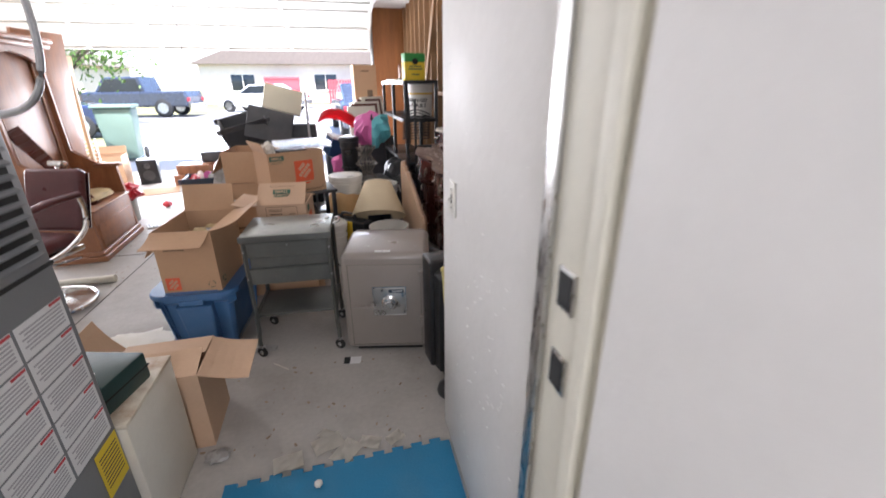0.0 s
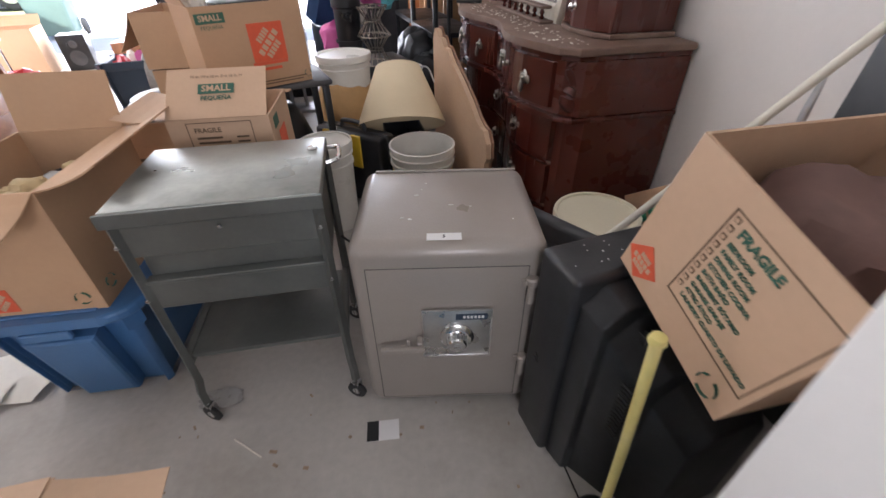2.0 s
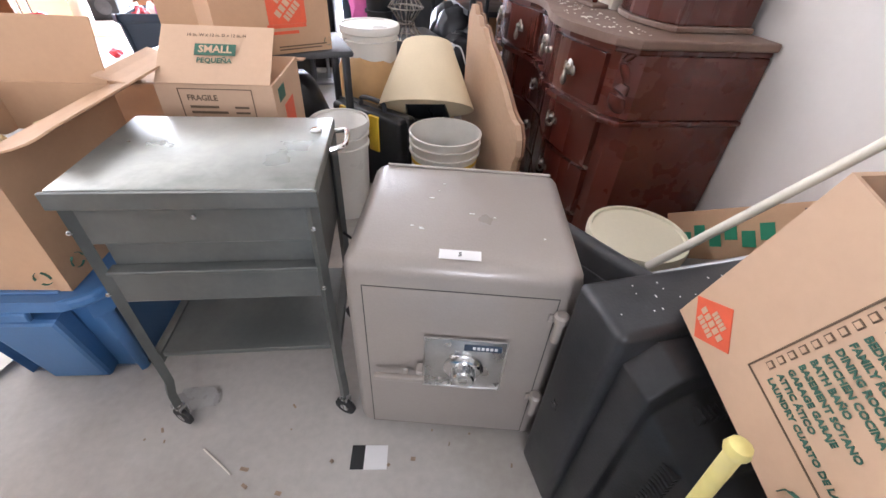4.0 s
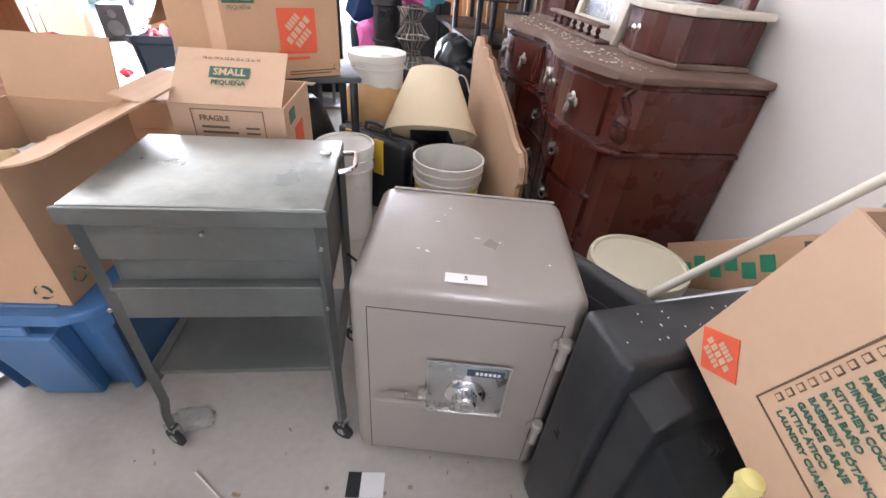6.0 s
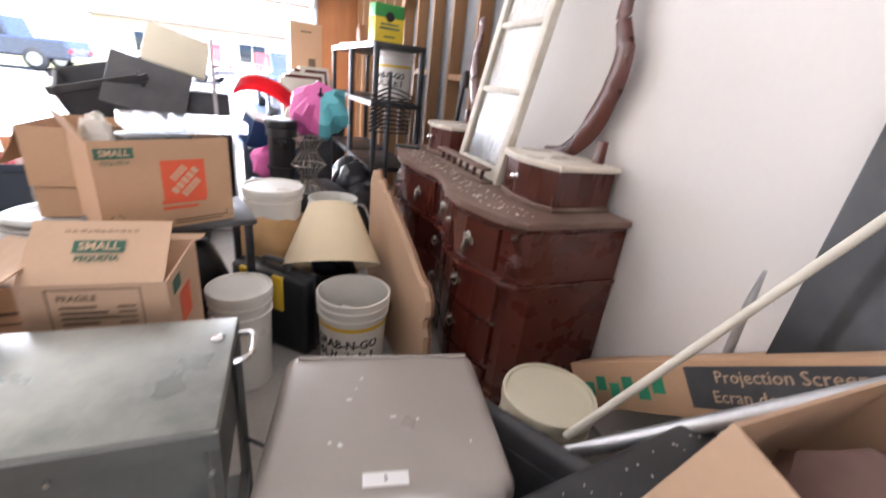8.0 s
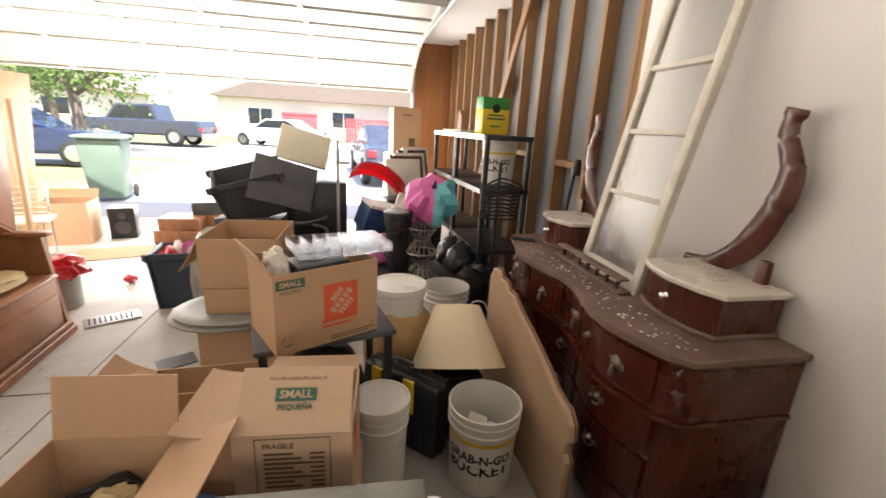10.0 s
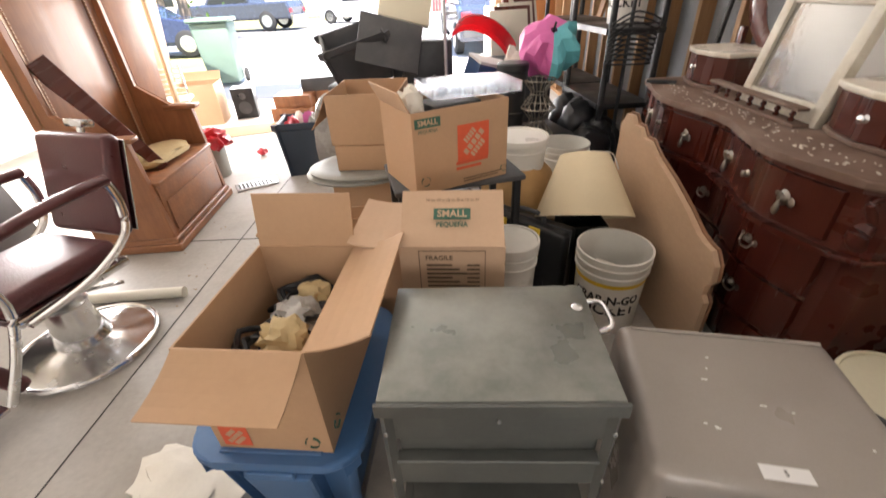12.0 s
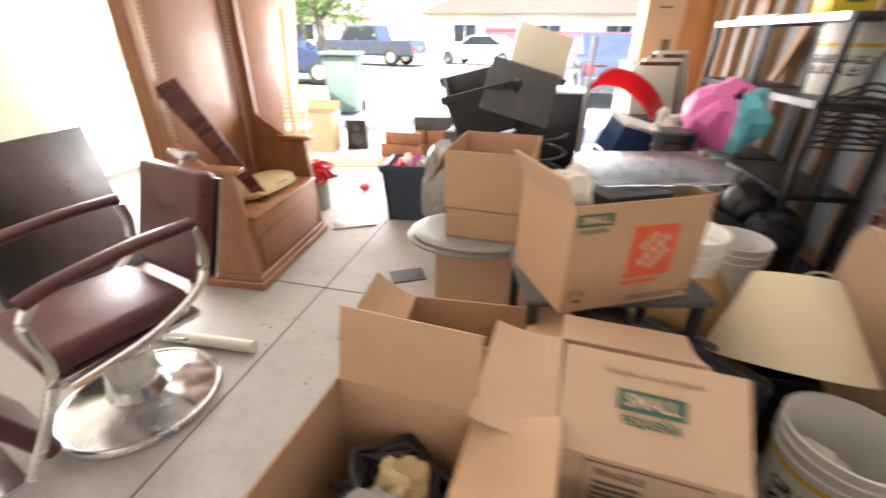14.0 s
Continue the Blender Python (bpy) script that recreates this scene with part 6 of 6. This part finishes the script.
bmesh.ops.solidify(bm, geom=bm.faces[:], thickness=0.008)
add_mesh("shell", bm, "red", rs, None, True)
tagged(crumple("pink_cloth", (-0.20, 4.78, 0.47), (-0.02, 4.98, 0.70), "pink", None, None, 71, 0.3, 5), "bright pink cloth bundle in the heap", "cloth")
tagged(crumple("white_cloth", (0.0, 5.25, 0.60), (0.18, 5.44, 0.90), "paper", None, None, 72, 0.4, 6), "white crumpled cloth on the heap", "cloth")
tagged(tube("hose", spline([(-0.72 + 0.22 * math.cos(a), 5.20 + 0.16 * math.sin(a), 0.50 + 0.02 * a) for a in [i * 0.5 for i in range(26)]], 3), 0.013, "black", None, None, 8), "coiled black hose on the heap", "hose")
tagged(box("side_crate", (-0.22, -0.2, 0), (0.22, 0.2, 0.49), "black", None, pose(-0.72, 5.08, 0, 0, 0, 3), 0.015), "black crate under a coiled hose", "crate")
# navy tub with red things, brick-red cartons and trays near the opening
nt_ = tub(pose(-1.60, 5.42, 0, 0, 0, 6), 0.48, 0.40, 0.44, "navy", "navy plastic tub full of red toys and film")
for k, (x, y, z, mm) in enumerate(((-1.34, 4.88, 0.36, "red"), (-1.22, 4.98, 0.37, "pink"), (-1.15, 4.86, 0.36, "clearbag"), (-1.30, 5.0, 0.36, "paper"))):
    tagged(crumple("toy", (x - 0.44, y + 0.43, 0.05), (x - 0.28, y + 0.57, z + 0.12), mm, None, None, 80 + k, 0.35, 5), "soft bundle inside a navy tub", "toy", "bundles in the navy tub")
for k, (x, y, z, h, w) in enumerate(((-1.42, 6.1, 0, 0.16, 0.5), (-1.40, 6.12, 0.162, 0.14, 0.44), (-1.15, 6.35, 0, 0.3, 0.5), (-1.13, 6.35, 0.302, 0.15, 0.46))):
    tagged(box("shallow_case", (-w / 2, -0.16, 0), (w / 2, 0.16, h), "bench" if k != 3 else "charcoal", None, pose(x - 0.85, y + 1.1, z, 0, 0, 8 * k - 10), 0.01), "shallow reddish wooden drawer stacked near the opening", "drawer", "stacked drawers")
tagged(crumple("plastic_film", (-1.40, 4.85, 0.0), (-1.15, 5.12, 0.70), "clearbag", None, None, 91, 0.4, 5), "draped clear plastic film on a carton", "film")
tagged(crumple("torn_paper", (-1.35, 3.9, 0.0), (-1.12, 4.15, 0.10), "tan_cloth", None, None, 92, 0.5, 6), "torn brown paper on the floor", "paper")
tagged(box("dark_flap", (-0.1, -0.07, 0), (0.1, 0.07, 0.006), "charcoal", None, pose(-1.35, 4.45, 0.002, 0, 0, 30), 0.001, 1), "dark flat scrap on the floor", "scrap")

# ---- near the house door: air handler, enamel cabinet, case, carton, mat ----
fu = thing("furnace", pose(-0.74, 1.41, -0.10), "grey metal furnace cabinet with louvres and warning labels", "furnace")
box("cabinet", (-0.55, -0.56, 0.10), (0, 0, 2.1), "hvac", fu, None, 0.006)
for k in range(14):
    for y0, y1 in ((-0.50, -0.27), (-0.22, -0.03)):
        boxes("louvre", [((0, y0, 0), (0.012, y1, 0.006), pose(0.0, 0, 1.12 + 0.03 * k, 0, 25, 0)), ((0.0003, y0, 1.127 + 0.03 * k), (0.0012, y1, 1.143 + 0.03 * k))], "hvac", fu)
        boxes("louvre_gap", [((0.0013, y0, 1.126 + 0.03 * k), (0.002, y1, 1.141 + 0.03 * k))], "dark", fu)
boxes("panel_seam", [((0.0005, -0.56, 1.083), (0.004, 0, 1.092))], "dark", fu)
for i in range(2):
    for j in range(5):
        z = 1.0 - 0.085 * j
        y = -0.02 - 0.17 * i
        box("warning_label", (0.0005, y - 0.16, z - 0.075), (0.0016, y, z + 0.004), "label_white", fu, None, 0)
        boxes("label_stripe", [((0.0017, y - 0.045, z - 0.004), (0.0022, y - 0.002, z + 0.003))], "label_red", fu)
        boxes("label_print", [((0.0017, y - 0.15 + 0.01 * (q % 2), z - 0.014 - 0.009 * q), (0.0021, y - 0.01, z - 0.010 - 0.009 * q)) for q in range(6)], "label_grey", fu)
box("yellow_label", (0.0005, -0.115, 0.42), (0.0018, -0.01, 0.57), "yellow_card", fu, None, 0)
boxes("label_print", [((0.0019, -0.105, 0.545 - 0.012 * q), (0.0023, -0.02, 0.549 - 0.012 * q)) for q in range(9)], "print_brown", fu)

ec = thing("enamel_cabinet", pose(-0.715, 1.755, 0), "old cream enamel cabinet with rusted peeling top", "cabinet")
box("body", (-0.55, -0.345, 0), (0, 0, 0.455), "rust_cream", ec, None, 0.008)
box("top", (-0.552, -0.345, 0.456), (0.002, 0.002, 0.47), "rust_top", ec, None, 0.004)
gcs = thing("green_case", pose(-0.90, 1.565, 0.471, 0, 0, -14), "dark green plastic drill case on an enamel cabinet", "case")
box("body", (-0.15, -0.11, 0), (0.15, 0.11, 0.10), "darkgreen", gcs, None, 0.01)
box("seam", (-0.152, -0.112, 0.048), (0.152, 0.112, 0.053), "dark", gcs, None, 0.001)
boxes("worn_print", [((0.03, -0.03, 0.1005), (0.09, -0.024, 0.1012)), ((0.03, -0.01, 0.1005), (0.08, -0.005, 0.1012))], "label_white", gcs)
nb = carton(pose(-0.83, 1.91, 0, 0, 0, 2), 0.34, 0.28, 0.35, "open brown cardboard carton on the floor with flaps spread", [("r", 0.18, 104), ("l", 0.17, 30), ("b", 0.14, -86), ("f", 0.14, -74)], "card_light")
tagged(crumple("orange_bundle", (-0.93, 1.80, 0.01), (-0.72, 2.0, 0.30), "sack", None, None, 95, 0.3, 5), "brown paper bundle inside a carton", "bundle")
# interlocking foam mat
mt = thing("foam_mat", pose(0, 0, 0), "bright blue interlocking foam floor mat with scuffs", "mat")
pts = [(0.285, 0.95), (0.285, 1.575)]
n_ = 22
for i in range(n_):
    x0 = 0.285 - 0.85 * i / n_
    w_ = 0.85 / n_
    yy = 1.575 - 0.045 * i / n_
    if i % 2:
        pts += [(x0, yy), (x0 + 0.004, yy + 0.022), (x0 - w_ - 0.004, yy + 0.022), (x0 - w_, yy)]
    else:
        pts += [(x0 - w_ * 0.05, yy), (x0 - w_ * 0.95, yy)]
pts += [(-0.565, 0.95)]
plan_prism("sheet", pts, 0.001, 0.013, "foam", mt, 0.0015)
random.seed(23)
for k, (x, y, s, a) in enumerate(((-0.204, 1.675, 0.12, 20), (-0.13, 1.615, 0.12, 50), (-0.034, 1.642, 0.085, -20), (0.068, 1.645, 0.075, 30), (-0.35, 1.60, 0.11, 10), (-0.21, 1.72, 0.07, -40))):
    bm = bmesh.new()
    gg = [[bm.verts.new((s * (i / 5 - 0.5), s * 0.7 * (j / 4 - 0.5), 0.004 + 0.012 * abs(noise.noise((i * 0.7 + k, j * 0.8, k))))) for i in range(6)] for j in range(5)]
    for j in range(4):
        for i in range(5):
            bm.faces.new((gg[j][i], gg[j][i + 1], gg[j + 1][i + 1], gg[j + 1][i]))
    bmesh.ops.solidify(bm, geom=bm.faces[:], thickness=0.001)
    ob = add_mesh("crumpled_paper", bm, "paper")
    ob.matrix_basis = pose(x, y, 0.0135 if y < 1.61 else 0.001, 0, 0, a)
    tagged(ob, "torn white paper scrap lying by the mat", "paper", "torn paper scraps")
tagged(crumple("white_crumb", (-0.245, 1.46, 0.013), (-0.215, 1.49, 0.035), "paper", None, None, 97, 0.4, 6), "white crumb of paper on a blue mat", "paper")
tagged(crumple("clear_scrap", (-0.68, 1.67, 0), (-0.58, 1.74, 0.02), "clearbag", None, None, 98, 0.4, 6), "clear plastic scrap on the floor", "plastic")
tagged(crumple("plastic_bag", (-1.48, 2.54, 0.0), (-1.11, 2.77, 0.035), "paper", None, None, 99, 0.6, 8), "flattened white plastic bag on the floor", "bag")
tagged(crumple("clear_wrap", (-0.62, 2.40, 0), (-0.50, 2.47, 0.012), "clearbag", None, None, 101, 0.5, 8), "scrap of clear film beside the cart", "film")
tagged(tube("thin_stick", [(-0.50, 2.29, 0.003), (-0.42, 2.22, 0.003)], 0.002, "paper", None, None, 6), "thin white stick on the floor", "stick")

tagged(tube("hanging_cable", spline([(-0.98, 1.95, 2.6), (-0.97, 1.95, 2.0), (-0.90, 1.93, 1.62), (-0.93, 1.92, 1.38), (-1.06, 1.93, 1.30), (-1.22, 1.95, 1.36), (-1.30, 1.96, 1.6)], 8), 0.011, "galv", None, None, 8), "grey flexible conduit hanging in a loop from the ceiling", "cable")
